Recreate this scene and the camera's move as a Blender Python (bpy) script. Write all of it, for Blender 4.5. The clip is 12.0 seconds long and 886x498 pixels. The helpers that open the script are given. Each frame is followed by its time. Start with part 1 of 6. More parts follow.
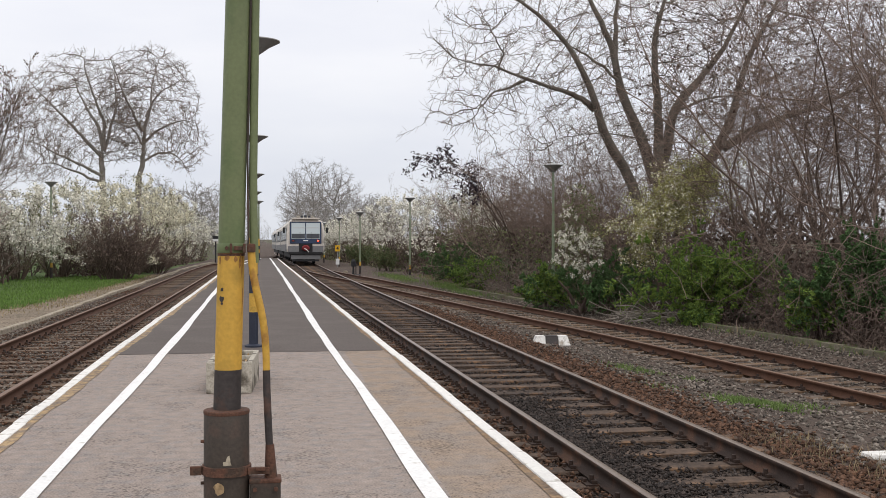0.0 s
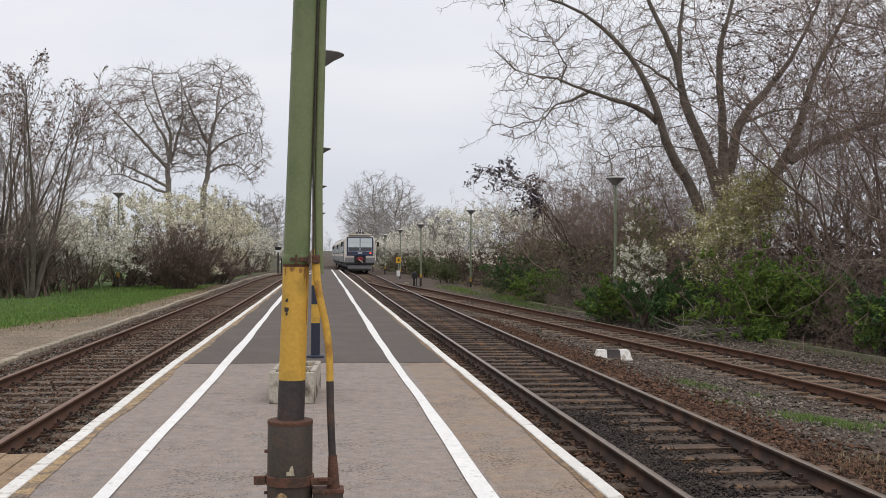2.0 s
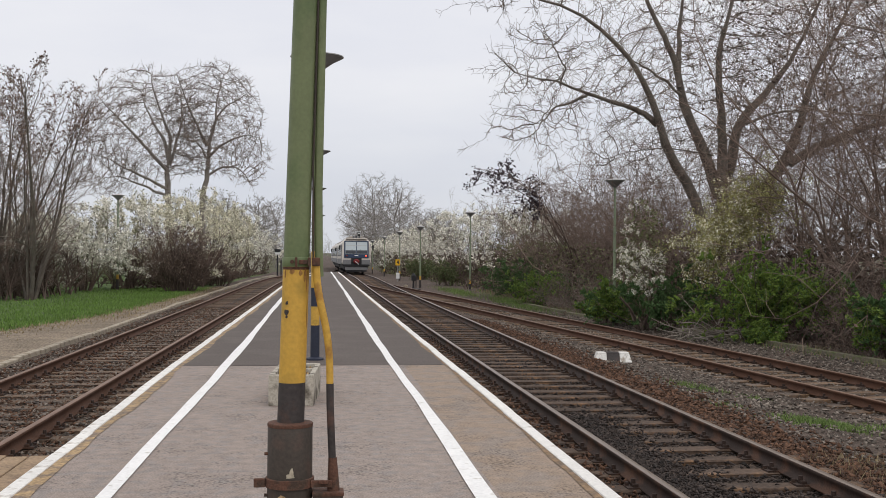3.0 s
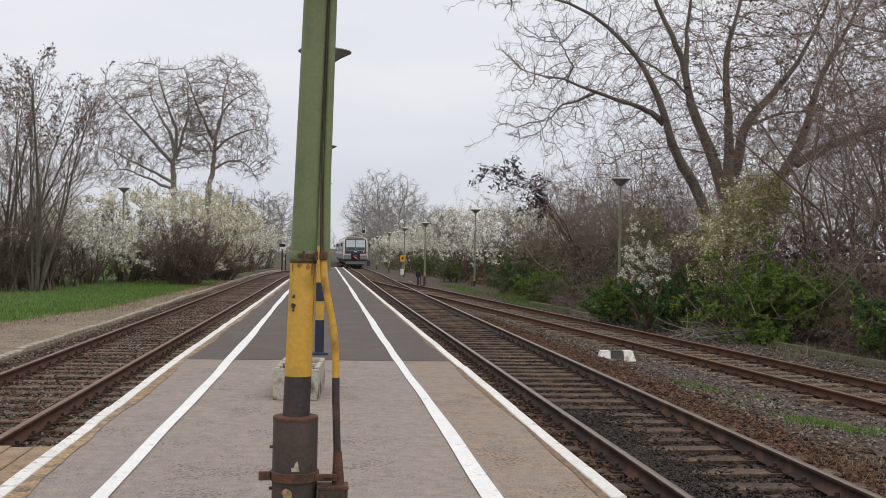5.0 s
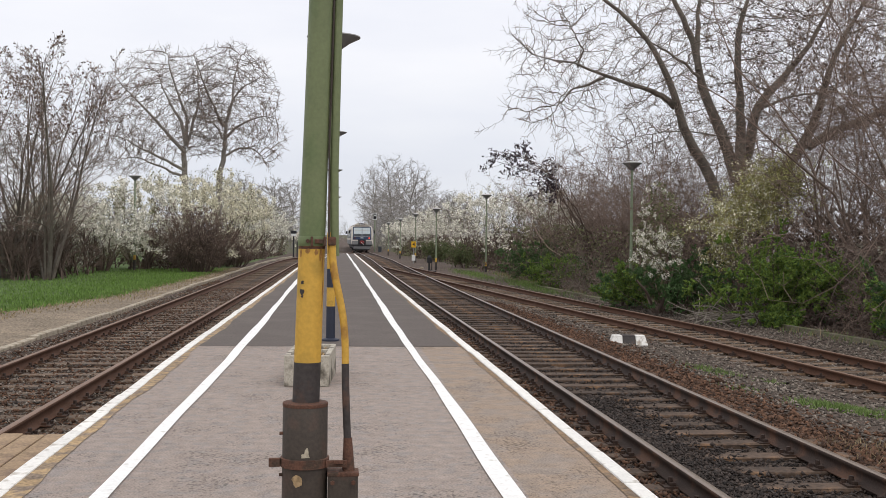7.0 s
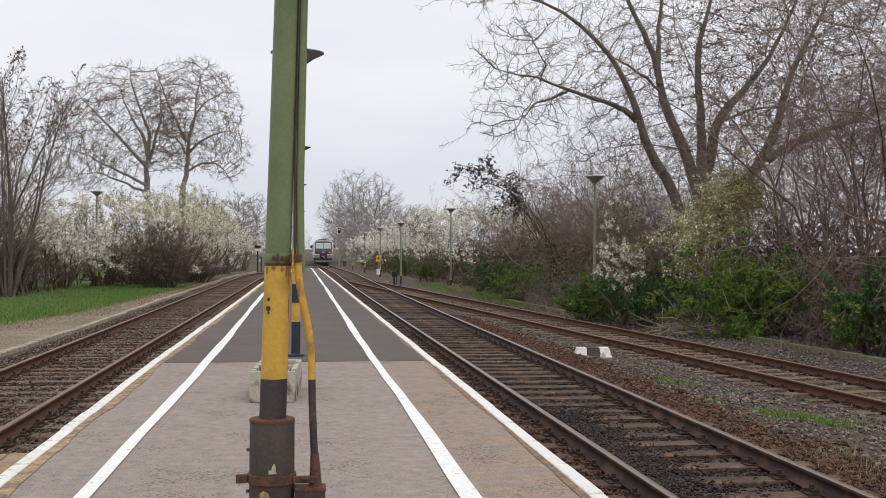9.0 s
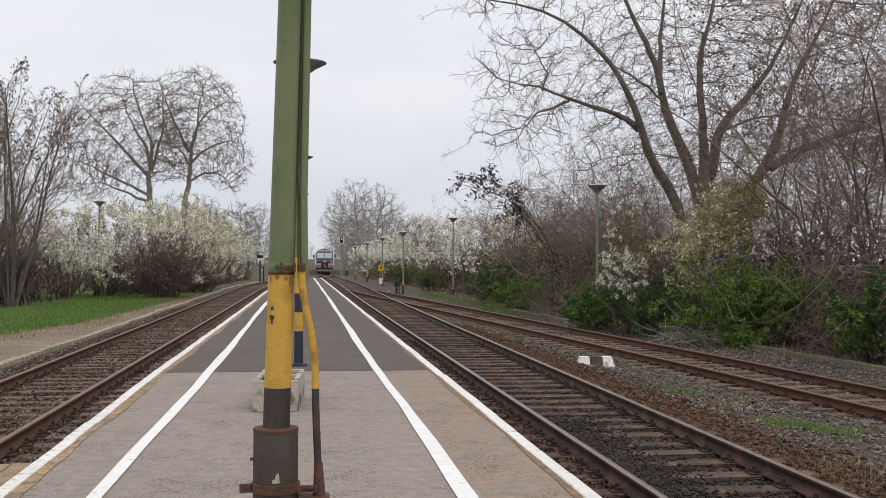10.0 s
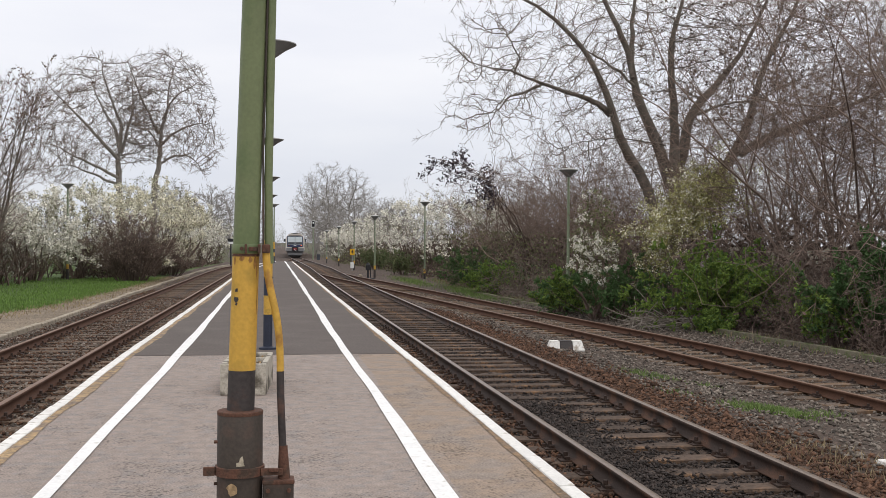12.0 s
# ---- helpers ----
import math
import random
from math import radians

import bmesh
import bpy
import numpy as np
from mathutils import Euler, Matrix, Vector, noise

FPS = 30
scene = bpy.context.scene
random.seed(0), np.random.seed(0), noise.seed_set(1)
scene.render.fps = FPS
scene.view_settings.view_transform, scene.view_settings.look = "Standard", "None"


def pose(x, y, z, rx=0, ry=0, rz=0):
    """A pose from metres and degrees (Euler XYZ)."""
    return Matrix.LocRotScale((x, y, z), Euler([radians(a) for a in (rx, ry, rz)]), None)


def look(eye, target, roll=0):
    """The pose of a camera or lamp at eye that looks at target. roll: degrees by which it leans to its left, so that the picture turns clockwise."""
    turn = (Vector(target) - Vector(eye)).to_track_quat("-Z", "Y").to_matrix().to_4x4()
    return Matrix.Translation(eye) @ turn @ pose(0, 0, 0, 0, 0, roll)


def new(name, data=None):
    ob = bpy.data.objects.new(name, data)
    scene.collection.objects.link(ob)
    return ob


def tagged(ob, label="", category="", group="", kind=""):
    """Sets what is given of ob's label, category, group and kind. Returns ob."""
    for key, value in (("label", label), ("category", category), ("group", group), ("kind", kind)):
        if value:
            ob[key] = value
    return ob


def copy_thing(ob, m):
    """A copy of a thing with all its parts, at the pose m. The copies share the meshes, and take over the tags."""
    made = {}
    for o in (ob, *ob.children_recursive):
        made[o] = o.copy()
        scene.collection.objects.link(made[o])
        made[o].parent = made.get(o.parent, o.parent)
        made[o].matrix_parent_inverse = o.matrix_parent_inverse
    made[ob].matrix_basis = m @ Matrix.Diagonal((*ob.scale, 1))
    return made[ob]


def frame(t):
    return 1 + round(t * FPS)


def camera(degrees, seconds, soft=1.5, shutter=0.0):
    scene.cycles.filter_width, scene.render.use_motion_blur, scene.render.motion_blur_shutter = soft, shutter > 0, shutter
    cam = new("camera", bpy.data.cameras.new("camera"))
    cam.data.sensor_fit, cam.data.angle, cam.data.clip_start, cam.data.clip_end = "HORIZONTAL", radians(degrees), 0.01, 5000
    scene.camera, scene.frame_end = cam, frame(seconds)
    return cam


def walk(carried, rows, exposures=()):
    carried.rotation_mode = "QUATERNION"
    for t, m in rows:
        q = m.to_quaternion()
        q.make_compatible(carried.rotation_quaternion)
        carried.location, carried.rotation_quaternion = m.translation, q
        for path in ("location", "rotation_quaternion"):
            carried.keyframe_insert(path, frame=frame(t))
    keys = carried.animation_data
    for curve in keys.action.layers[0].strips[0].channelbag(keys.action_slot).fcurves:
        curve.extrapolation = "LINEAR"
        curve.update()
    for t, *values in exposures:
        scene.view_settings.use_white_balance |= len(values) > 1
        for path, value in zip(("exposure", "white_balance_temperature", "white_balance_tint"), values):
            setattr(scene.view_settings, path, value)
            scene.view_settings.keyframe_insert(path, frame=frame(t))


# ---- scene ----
cam = camera(43.6, 12.0, 0.5)
PATH = [
    (0, (-0.001, -0.02, 1.6), (0.336, 1.951, 1.582), -0.0),
    (0.5, (-0.005, -0.025, 1.6), (0.326, 1.947, 1.577), 0.1),
    (1, (-0.006, -0.018, 1.599), (0.303, 1.958, 1.579), 0.1),
    (1.5, (-0.014, 0.001, 1.599), (0.252, 1.983, 1.598), 0.2),
    (2, (-0.016, -0.006, 1.6), (0.213, 1.981, 1.604), 0.4),
    (2.5, (-0.016, -0.007, 1.6), (0.215, 1.98, 1.604), 0.7),
    (3, (-0.019, -0.011, 1.602), (0.211, 1.975, 1.61), 0.4),
    (5, (-0.033, -0.011, 1.596), (0.189, 1.976, 1.598), 1.1),
    (5.5, (-0.034, -0.009, 1.595), (0.182, 1.98, 1.585), 1.1),
    (6, (-0.03, 0.001, 1.594), (0.18, 1.99, 1.58), 0.7),
    (6.5, (-0.023, 0.016, 1.593), (0.181, 2.006, 1.572), 0.8),
    (7, (-0.018, 0.029, 1.59), (0.184, 2.019, 1.566), 0.7),
    (7.2, (-0.011, 0.033, 1.588), (0.21, 2.021, 1.566), 0.6),
    (9, (-0.026, -0.031, 1.602), (0.239, 1.951, 1.603), 0.3),
    (9.5, (-0.029, -0.048, 1.604), (0.217, 1.937, 1.625), 0.2),
    (10, (-0.032, -0.033, 1.599), (0.229, 1.95, 1.617), 0.2),
    (10.5, (-0.03, -0.048, 1.601), (0.234, 1.935, 1.632), 0.1),
    (11, (-0.013, -0.035, 1.597), (0.284, 1.942, 1.61), 0.2),
    (11.5, (-0.012, -0.011, 1.595), (0.293, 1.966, 1.593), 0.5),
    (12, (0.0, -0.004, 1.588), (0.311, 1.972, 1.578), 0.4),
]
walk(cam, [(t, look(eye, target, roll)) for t, eye, target, roll in PATH],
     [(0, -0.03), (1, -0.05), (1.6, -0.1), (2.4, -0.19), (5, -0.19), (6, -0.1), (7, 0.0), (9, -0.09), (10, -0.14), (11, -0.19), (11.6, -0.1), (12, -0.03)])

# ---- sky and light ----
world = bpy.data.worlds.new("overcast_sky")
scene.world = world
world.use_nodes = True
wn, wl = world.node_tree.nodes, world.node_tree.links
wn.clear()
SUN_UP, SUN_TURN = radians(48), radians(150)
w_out = wn.new("ShaderNodeOutputWorld")
w_bg = wn.new("ShaderNodeBackground")
w_sky = wn.new("ShaderNodeTexSky")
w_sky.sky_type, w_sky.sun_disc = "NISHITA", False
w_sky.sun_elevation, w_sky.sun_rotation = SUN_UP, SUN_TURN
w_co = wn.new("ShaderNodeTexCoord")
w_sep = wn.new("ShaderNodeSeparateXYZ")
w_map = wn.new("ShaderNodeMapping")
w_map.inputs["Scale"].default_value = (1.2, 1.2, 5.0)
w_noise = wn.new("ShaderNodeTexNoise")
w_noise.inputs["Scale"].default_value, w_noise.inputs["Detail"].default_value = 2.2, 5
w_grad = wn.new("ShaderNodeValToRGB")          # cloud deck: paler low down, brighter overhead
ce = w_grad.color_ramp.elements
ce[0].position, ce[0].color = 0.0, (0.74, 0.765, 0.82, 1)
ce[1].position, ce[1].color = 1.0, (1.30, 1.28, 1.27, 1)
e = ce.new(0.16)
e.color = (0.92, 0.925, 0.965, 1)
w_cl = wn.new("ShaderNodeValToRGB")
w_cl.color_ramp.elements[0].position, w_cl.color_ramp.elements[0].color = 0.3, (0.90, 0.91, 0.955, 1)
w_cl.color_ramp.elements[1].position, w_cl.color_ramp.elements[1].color = 0.7, (1.06, 1.05, 1.04, 1)
w_mul = wn.new("ShaderNodeMixRGB")
w_mul.blend_type, w_mul.inputs[0].default_value = "MULTIPLY", 1.0
w_sc = wn.new("ShaderNodeMixRGB")              # thin share of clear sky through the deck
w_sc.blend_type, w_sc.inputs[0].default_value = "MIX", 0.06
w_dim = wn.new("ShaderNodeVectorMath")
w_dim.operation = "SCALE"
w_dim.inputs["Scale"].default_value = 0.12
wl.new(w_co.outputs["Generated"], w_sep.inputs[0])
wl.new(w_co.outputs["Generated"], w_map.inputs[0])
wl.new(w_map.outputs[0], w_noise.inputs["Vector"])
wl.new(w_sep.outputs["Z"], w_grad.inputs[0])
wl.new(w_noise.outputs["Fac"], w_cl.inputs[0])
wl.new(w_grad.outputs[0], w_mul.inputs[1])
wl.new(w_cl.outputs[0], w_mul.inputs[2])
wl.new(w_sky.outputs[0], w_dim.inputs[0])
wl.new(w_mul.outputs[0], w_sc.inputs[1])
wl.new(w_dim.outputs[0], w_sc.inputs[2])
wl.new(w_sc.outputs[0], w_bg.inputs["Color"])
w_bg.inputs["Strength"].default_value = 1.04
wl.new(w_bg.outputs[0], w_out.inputs["Surface"])

sun = new("sun", bpy.data.lights.new("sun", "SUN"))
sun.data.energy, sun.data.angle, sun.data.color = 0.7, radians(25), (1.0, 0.96, 0.9)
sun.matrix_world = look((0, 0, 60), (-20, 34, 0))
scene.view_settings.exposure = 0.0


# ---- materials ----
def mat(name, col, rough=0.8, metal=0.0, var=0.25, scale=6.0, fine=60.0, bump=0.3, col2=None, amount=0.5, spot=2.0,
        island=0.0, piece=0.0, attr=None, spec=0.4, depth=0.01, grain=None, attr2=None, col3=None, pits=0.0):
    """Base colour broken up at two scales; col2 in blotches of size 1/spot; attr: a zone mask that lays col2 on."""
    m = bpy.data.materials.new(name)
    m.use_nodes = True
    n, l = m.node_tree.nodes, m.node_tree.links
    b = n["Principled BSDF"]
    b.inputs["Roughness"].default_value, b.inputs["Metallic"].default_value = rough, metal
    b.inputs["Specular IOR Level"].default_value = spec
    geo = n.new("ShaderNodeNewGeometry")
    co = n.new("ShaderNodeTexCoord")

    def tex(s, d=5):
        t = n.new("ShaderNodeTexNoise")
        t.inputs["Scale"].default_value, t.inputs["Detail"].default_value = s, d
        l.new(co.outputs["Object"], t.inputs["Vector"])
        return t.outputs["Fac"]

    def math_(op, a, c):
        q = n.new("ShaderNodeMath")
        q.operation = op
        for i, v in enumerate((a, c)):
            if isinstance(v, (int, float)):
                q.inputs[i].default_value = v
            else:
                l.new(v, q.inputs[i])
        return q.outputs[0]

    big, small = tex(scale), tex(fine, 3)
    grain = var * 1.4 if grain is None else grain
    v = math_("ADD", math_("MULTIPLY", math_("SUBTRACT", big, 0.5), var * 2.0), math_("MULTIPLY", math_("SUBTRACT", small, 0.5), grain * 2.0))
    v = math_("MAXIMUM", math_("ADD", v, 1.0), 0.12)
    if pits:
        # open pits and scuffs in the surface, denser in patches
        hole = math_("ADD", tex(pits, 4), math_("MULTIPLY", math_("SUBTRACT", tex(1.7, 4), 0.5), -0.6))
        rp = n.new("ShaderNodeMapRange")
        rp.inputs[1].default_value, rp.inputs[2].default_value = 0.32, 0.40
        rp.inputs[3].default_value, rp.inputs[4].default_value = 0.5, 1.0
        l.new(hole, rp.inputs[0])
        v = math_("MULTIPLY", v, rp.outputs[0])
        small = math_("MULTIPLY", small, rp.outputs[0])
    if island:
        v = math_("ADD", v, math_("MULTIPLY", math_("SUBTRACT", geo.outputs["Random Per Island"], 0.5), island))
    if piece:
        info = n.new("ShaderNodeObjectInfo")
        v = math_("ADD", v, math_("MULTIPLY", math_("SUBTRACT", info.outputs["Random"], 0.5), piece))
    base = n.new("ShaderNodeRGB")
    base.outputs[0].default_value = (*col, 1)
    colour = base.outputs[0]
    if col2:
        ramp = n.new("ShaderNodeValToRGB")
        ramp.color_ramp.elements[0].position = 0.62 - amount * 0.3
        ramp.color_ramp.elements[1].position = 0.75 - amount * 0.3
        src = tex(spot, 6)
        if attr:
            at = n.new("ShaderNodeAttribute")
            at.attribute_name = attr
            src = math_("ADD", math_("MULTIPLY", math_("SUBTRACT", src, 0.5), 0.9), at.outputs["Fac"])
            ramp.color_ramp.elements[0].position, ramp.color_ramp.elements[1].position = 0.4, 0.6
        l.new(src, ramp.inputs[0])
        mix = n.new("ShaderNodeMixRGB")
        mix.inputs[2].default_value = (*col2, 1)
        l.new(ramp.outputs[0], mix.inputs[0])
        l.new(colour, mix.inputs[1])
        colour = mix.outputs[0]
    if attr2:
        at2 = n.new("ShaderNodeAttribute")
        at2.attribute_name = attr2
        ramp2 = n.new("ShaderNodeValToRGB")
        ramp2.color_ramp.elements[0].position, ramp2.color_ramp.elements[1].position = 0.35, 0.65
        l.new(math_("ADD", math_("MULTIPLY", math_("SUBTRACT", tex(2.3, 6), 0.5), 0.9), at2.outputs["Fac"]), ramp2.inputs[0])
        mix2 = n.new("ShaderNodeMixRGB")
        mix2.inputs[2].default_value = (*col3, 1)
        l.new(ramp2.outputs[0], mix2.inputs[0])
        l.new(colour, mix2.inputs[1])
        colour = mix2.outputs[0]
    sc = n.new("ShaderNodeVectorMath")
    sc.operation = "SCALE"
    l.new(colour, sc.inputs[0])
    l.new(v, sc.inputs["Scale"])
    l.new(sc.outputs[0], b.inputs["Base Color"])
    if bump:
        bp = n.new("ShaderNodeBump")
        bp.inputs["Strength"].default_value, bp.inputs["Distance"].default_value = bump, depth
        l.new(math_("ADD", math_("MULTIPLY", big, 0.4), small), bp.inputs["Height"])
        l.new(bp.outputs[0], b.inputs["Normal"])
    return m


M = {
    "asphalt_old": mat("asphalt_old", (0.305, 0.250, 0.217), 0.92, var=0.35, scale=9, fine=70, grain=0.7, bump=0.7, pits=34, col2=(0.27, 0.235, 0.215), amount=0.45, spot=7.0, depth=0.012),
    "asphalt_tan": mat("asphalt_tan", (0.305, 0.232, 0.176), 0.92, var=0.35, scale=9, fine=70, grain=0.7, bump=0.7, pits=36, col2=(0.275, 0.225, 0.188), amount=0.55, spot=3.0, depth=0.012),
    "asphalt_dark": mat("asphalt_dark", (0.105, 0.086, 0.076), 0.92, var=0.12, scale=2.5, fine=30, grain=0.5, bump=0.4, col2=(0.118, 0.098, 0.087), amount=0.45, spot=0.9, depth=0.006),
    "white_paint": mat("white_paint", (0.82, 0.81, 0.79), 0.7, var=0.12, scale=5, fine=40, bump=0.25, col2=(0.55, 0.52, 0.47), amount=0.05, spot=14),
    "kerb_white": mat("kerb_white", (0.76, 0.74, 0.70), 0.75, var=0.15, scale=4, fine=40, bump=0.3, col2=(0.36, 0.31, 0.25), amount=0.22, spot=7, piece=0.12),
    "worn_tan": mat("worn_tan", (0.38, 0.265, 0.145), 0.9, var=0.5, scale=4, fine=40, grain=0.9, bump=0.8, col2=(0.20, 0.15, 0.11), amount=0.6, spot=6),
    "worn_brown": mat("worn_brown", (0.25, 0.165, 0.095), 0.92, var=0.5, scale=5, fine=40, grain=0.9, bump=0.8, col2=(0.15, 0.11, 0.08), amount=0.5, spot=6),
    "concrete": mat("concrete", (0.46, 0.42, 0.35), 0.9, var=0.35, scale=5, fine=60, bump=0.5, col2=(0.10, 0.085, 0.065), amount=0.5, spot=5),
    "side_stone": mat("side_stone", (0.24, 0.21, 0.18), 0.9, var=0.35, scale=3, fine=40, bump=0.5, col2=(0.08, 0.07, 0.06), amount=0.4, spot=4),
    "kerb_grey": mat("kerb_grey", (0.36, 0.31, 0.24), 0.9, var=0.3, scale=3, fine=40, bump=0.5, piece=0.25, col2=(0.2, 0.16, 0.11), amount=0.4, spot=4),
    "kerb_moss": mat("kerb_moss", (0.18, 0.16, 0.115), 0.95, var=0.4, scale=3, fine=40, grain=0.8, bump=0.6, piece=0.3, col2=(0.09, 0.11, 0.035), amount=0.5, spot=3),
    "rail_side": mat("rail_side", (0.046, 0.028, 0.021), 0.75, 0.2, var=0.4, scale=3, fine=60, bump=0.3, col2=(0.10, 0.05, 0.03), amount=0.45, spot=3),
    "rail_rust": mat("rail_rust", (0.092, 0.041, 0.022), 0.85, 0.1, var=0.4, scale=3, fine=60, bump=0.3, col2=(0.09, 0.045, 0.028), amount=0.4, spot=3),
    "rail_head": mat("rail_head", (0.24, 0.185, 0.145), 0.38, 0.6, var=0.2, scale=3, fine=40, bump=0.05),
    "rail_head_dull": mat("rail_head_dull", (0.21, 0.13, 0.09), 0.55, 0.4, var=0.3, scale=3, fine=40, bump=0.1),
    "sleeper": mat("sleeper", (0.078, 0.052, 0.037), 0.92, var=0.6, scale=3, fine=25, grain=0.8, bump=0.8, piece=0.6, col2=(0.185, 0.105, 0.055), amount=0.26, spot=1.6),
    "sleeper_dark": mat("sleeper_dark", (0.13, 0.088, 0.06), 0.92, grain=0.8, var=0.5, scale=3, fine=30, bump=0.5, piece=0.4, col2=(0.06, 0.05, 0.045), amount=0.4, spot=2.2),
    "sleeper_far": mat("sleeper_far", (0.15, 0.092, 0.053), 0.92, grain=0.8, var=0.5, scale=3, fine=30, bump=0.5, piece=0.5, col2=(0.12, 0.09, 0.07), amount=0.5, spot=2.2),
    "ground": mat("ground", (0.086, 0.061, 0.047), 0.95, var=0.6, scale=1.2, fine=20, grain=1.4, bump=1.0, col2=(0.075, 0.12, 0.03), attr="grass", spot=1.6, depth=0.05, attr2="sand", col3=(0.225, 0.178, 0.128)),
    "stone_grey": mat("stone_grey", (0.168, 0.141, 0.117), 0.9, var=0.3, scale=2, fine=60, bump=0.3, island=1.3),
    "stone_brown": mat("stone_brown", (0.104, 0.054, 0.032), 0.9, var=0.3, scale=2, fine=60, bump=0.3, island=1.3),
    "stone_dark": mat("stone_dark", (0.043, 0.032, 0.027), 0.85, var=0.3, scale=2, fine=60, bump=0.3, island=1.4),
    "green_paint": mat("green_paint", (0.165, 0.195, 0.092), 0.5, var=0.15, scale=5, fine=50, bump=0.08, col2=(0.125, 0.165, 0.07), amount=0.5, spot=3),
    "yellow_pipe": mat("yellow_pipe", (0.58, 0.34, 0.055), 0.55, var=0.2, scale=6, fine=50, bump=0.1, col2=(0.34, 0.17, 0.04), amount=0.28, spot=9),
    "yellow_paint": mat("yellow_paint", (0.60, 0.352, 0.058), 0.55, var=0.15, scale=6, fine=50, bump=0.08, col2=(0.42, 0.26, 0.045), amount=0.35, spot=6),
    "black_paint": mat("black_paint", (0.045, 0.037, 0.035), 0.6, var=0.4, scale=6, fine=50, bump=0.1, col2=(0.10, 0.055, 0.04), amount=0.2, spot=7),
    "post_dark": mat("post_dark", (0.052, 0.040, 0.031), 0.65, var=0.3, scale=6, fine=60, bump=0.15, col2=(0.085, 0.052, 0.038), amount=0.3, spot=5),
    "navy_paint": mat("navy_paint", (0.025, 0.03, 0.05), 0.6, var=0.2, bump=0.05),
    "rust": mat("rust", (0.115, 0.055, 0.036), 0.85, 0.1, var=0.45, scale=12, fine=90, bump=0.4, col2=(0.07, 0.045, 0.032), amount=0.4, spot=14),
    "rust_stain": mat("rust_stain", (0.30, 0.15, 0.045), 0.75, var=0.4, scale=20, fine=90, bump=0.1),
    "paper": mat("paper", (0.42, 0.37, 0.28), 0.9, var=0.3, bump=0.1),
    "lamp_metal": mat("lamp_metal", (0.26, 0.265, 0.265), 0.55, 0.3, var=0.2, bump=0.05),
    "lamp_lid": mat("lamp_lid", (0.42, 0.42, 0.41), 0.5, 0.3, var=0.2, bump=0.05),
    "pole_pale": mat("pole_pale", (0.22, 0.26, 0.17), 0.6, var=0.2, bump=0.05),
    "bark": mat("bark", (0.165, 0.142, 0.12), 0.95, var=0.35, scale=3, fine=30, bump=0.6, col2=(0.12, 0.095, 0.078), amount=0.4, spot=2),
    "bark_grey": mat("bark_grey", (0.27, 0.24, 0.215), 0.95, var=0.3, scale=3, fine=30, bump=0.5),
    "cut_wood": mat("cut_wood", (0.30, 0.26, 0.22), 0.95, var=0.3, scale=3, fine=30, bump=0.3),
    "twig": mat("twig", (0.222, 0.162, 0.132), 0.95, var=0.2, scale=0.7, fine=10, bump=0, island=0.5),
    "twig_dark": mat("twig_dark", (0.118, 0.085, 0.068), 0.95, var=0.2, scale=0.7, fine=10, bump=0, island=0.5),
    "twig_pale": mat("twig_pale", (0.23, 0.185, 0.155), 0.95, var=0.2, scale=0.7, fine=10, bump=0, island=0.5),
    # distance haze is put into this pale twig colour
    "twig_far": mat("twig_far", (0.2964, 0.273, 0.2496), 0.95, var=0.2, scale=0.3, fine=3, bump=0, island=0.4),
    "blossom": mat("blossom", (0.86, 0.83, 0.74), 0.8, var=0.1, scale=1, fine=8, bump=0, island=0.3),
    "blossom_cream": mat("blossom_cream", (0.82, 0.78, 0.63), 0.8, var=0.15, scale=1, fine=8, bump=0, island=0.4),
    "leaf_fresh": mat("leaf_fresh", (0.18, 0.265, 0.048), 0.8, var=0.2, scale=1, fine=8, bump=0, island=0.7),
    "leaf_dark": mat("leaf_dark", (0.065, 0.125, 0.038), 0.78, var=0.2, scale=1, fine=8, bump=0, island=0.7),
    "leaf_dim": mat("leaf_dim", (0.17, 0.18, 0.08), 0.7, var=0.2, scale=1, fine=8, bump=0, island=0.7),
    "leaf_olive": mat("leaf_olive", (0.40, 0.385, 0.15), 0.7, var=0.2, scale=1, fine=8, bump=0, island=0.7),
    "leaf_purple": mat("leaf_purple", (0.045, 0.03, 0.04), 0.7, var=0.2, scale=1, fine=8, bump=0, island=0.7),
    "pods": mat("pods", (0.15, 0.095, 0.075), 0.8, var=0.2, scale=1, fine=8, bump=0, island=0.6),
    "pods_dark": mat("pods_dark", (0.085, 0.055, 0.045), 0.8, var=0.2, scale=1, fine=8, bump=0, island=0.8),
    "grass": mat("grass", (0.12, 0.205, 0.038), 0.7, var=0.25, scale=0.6, fine=6, bump=0, island=0.6),
    "weed": mat("weed", (0.14, 0.205, 0.055), 0.75, var=0.25, scale=0.6, fine=6, bump=0, island=0.6),
    "dry_grass": mat("dry_grass", (0.27, 0.21, 0.12), 0.85, var=0.25, scale=0.6, fine=6, bump=0, island=0.6),
    "train_cream": mat("train_cream", (0.68, 0.62, 0.56), 0.45, var=0.12, scale=1.5, fine=12, bump=0.02, col2=(0.40, 0.36, 0.31), amount=0.25, spot=1.5),
    "train_grey": mat("train_grey", (0.20, 0.20, 0.205), 0.5, var=0.15, scale=1.5, fine=12, bump=0.02),
    "train_dark": mat("train_dark", (0.05, 0.055, 0.065), 0.45, var=0.2, scale=1.5, fine=12, bump=0.02),
    "train_blue": mat("train_blue", (0.0121, 0.0275, 0.0715), 0.4, var=0.12, scale=1.5, fine=12, bump=0.02),
    "train_roof": mat("train_roof", (0.36, 0.33, 0.28), 0.7, var=0.2, scale=1.5, fine=12, bump=0.05),
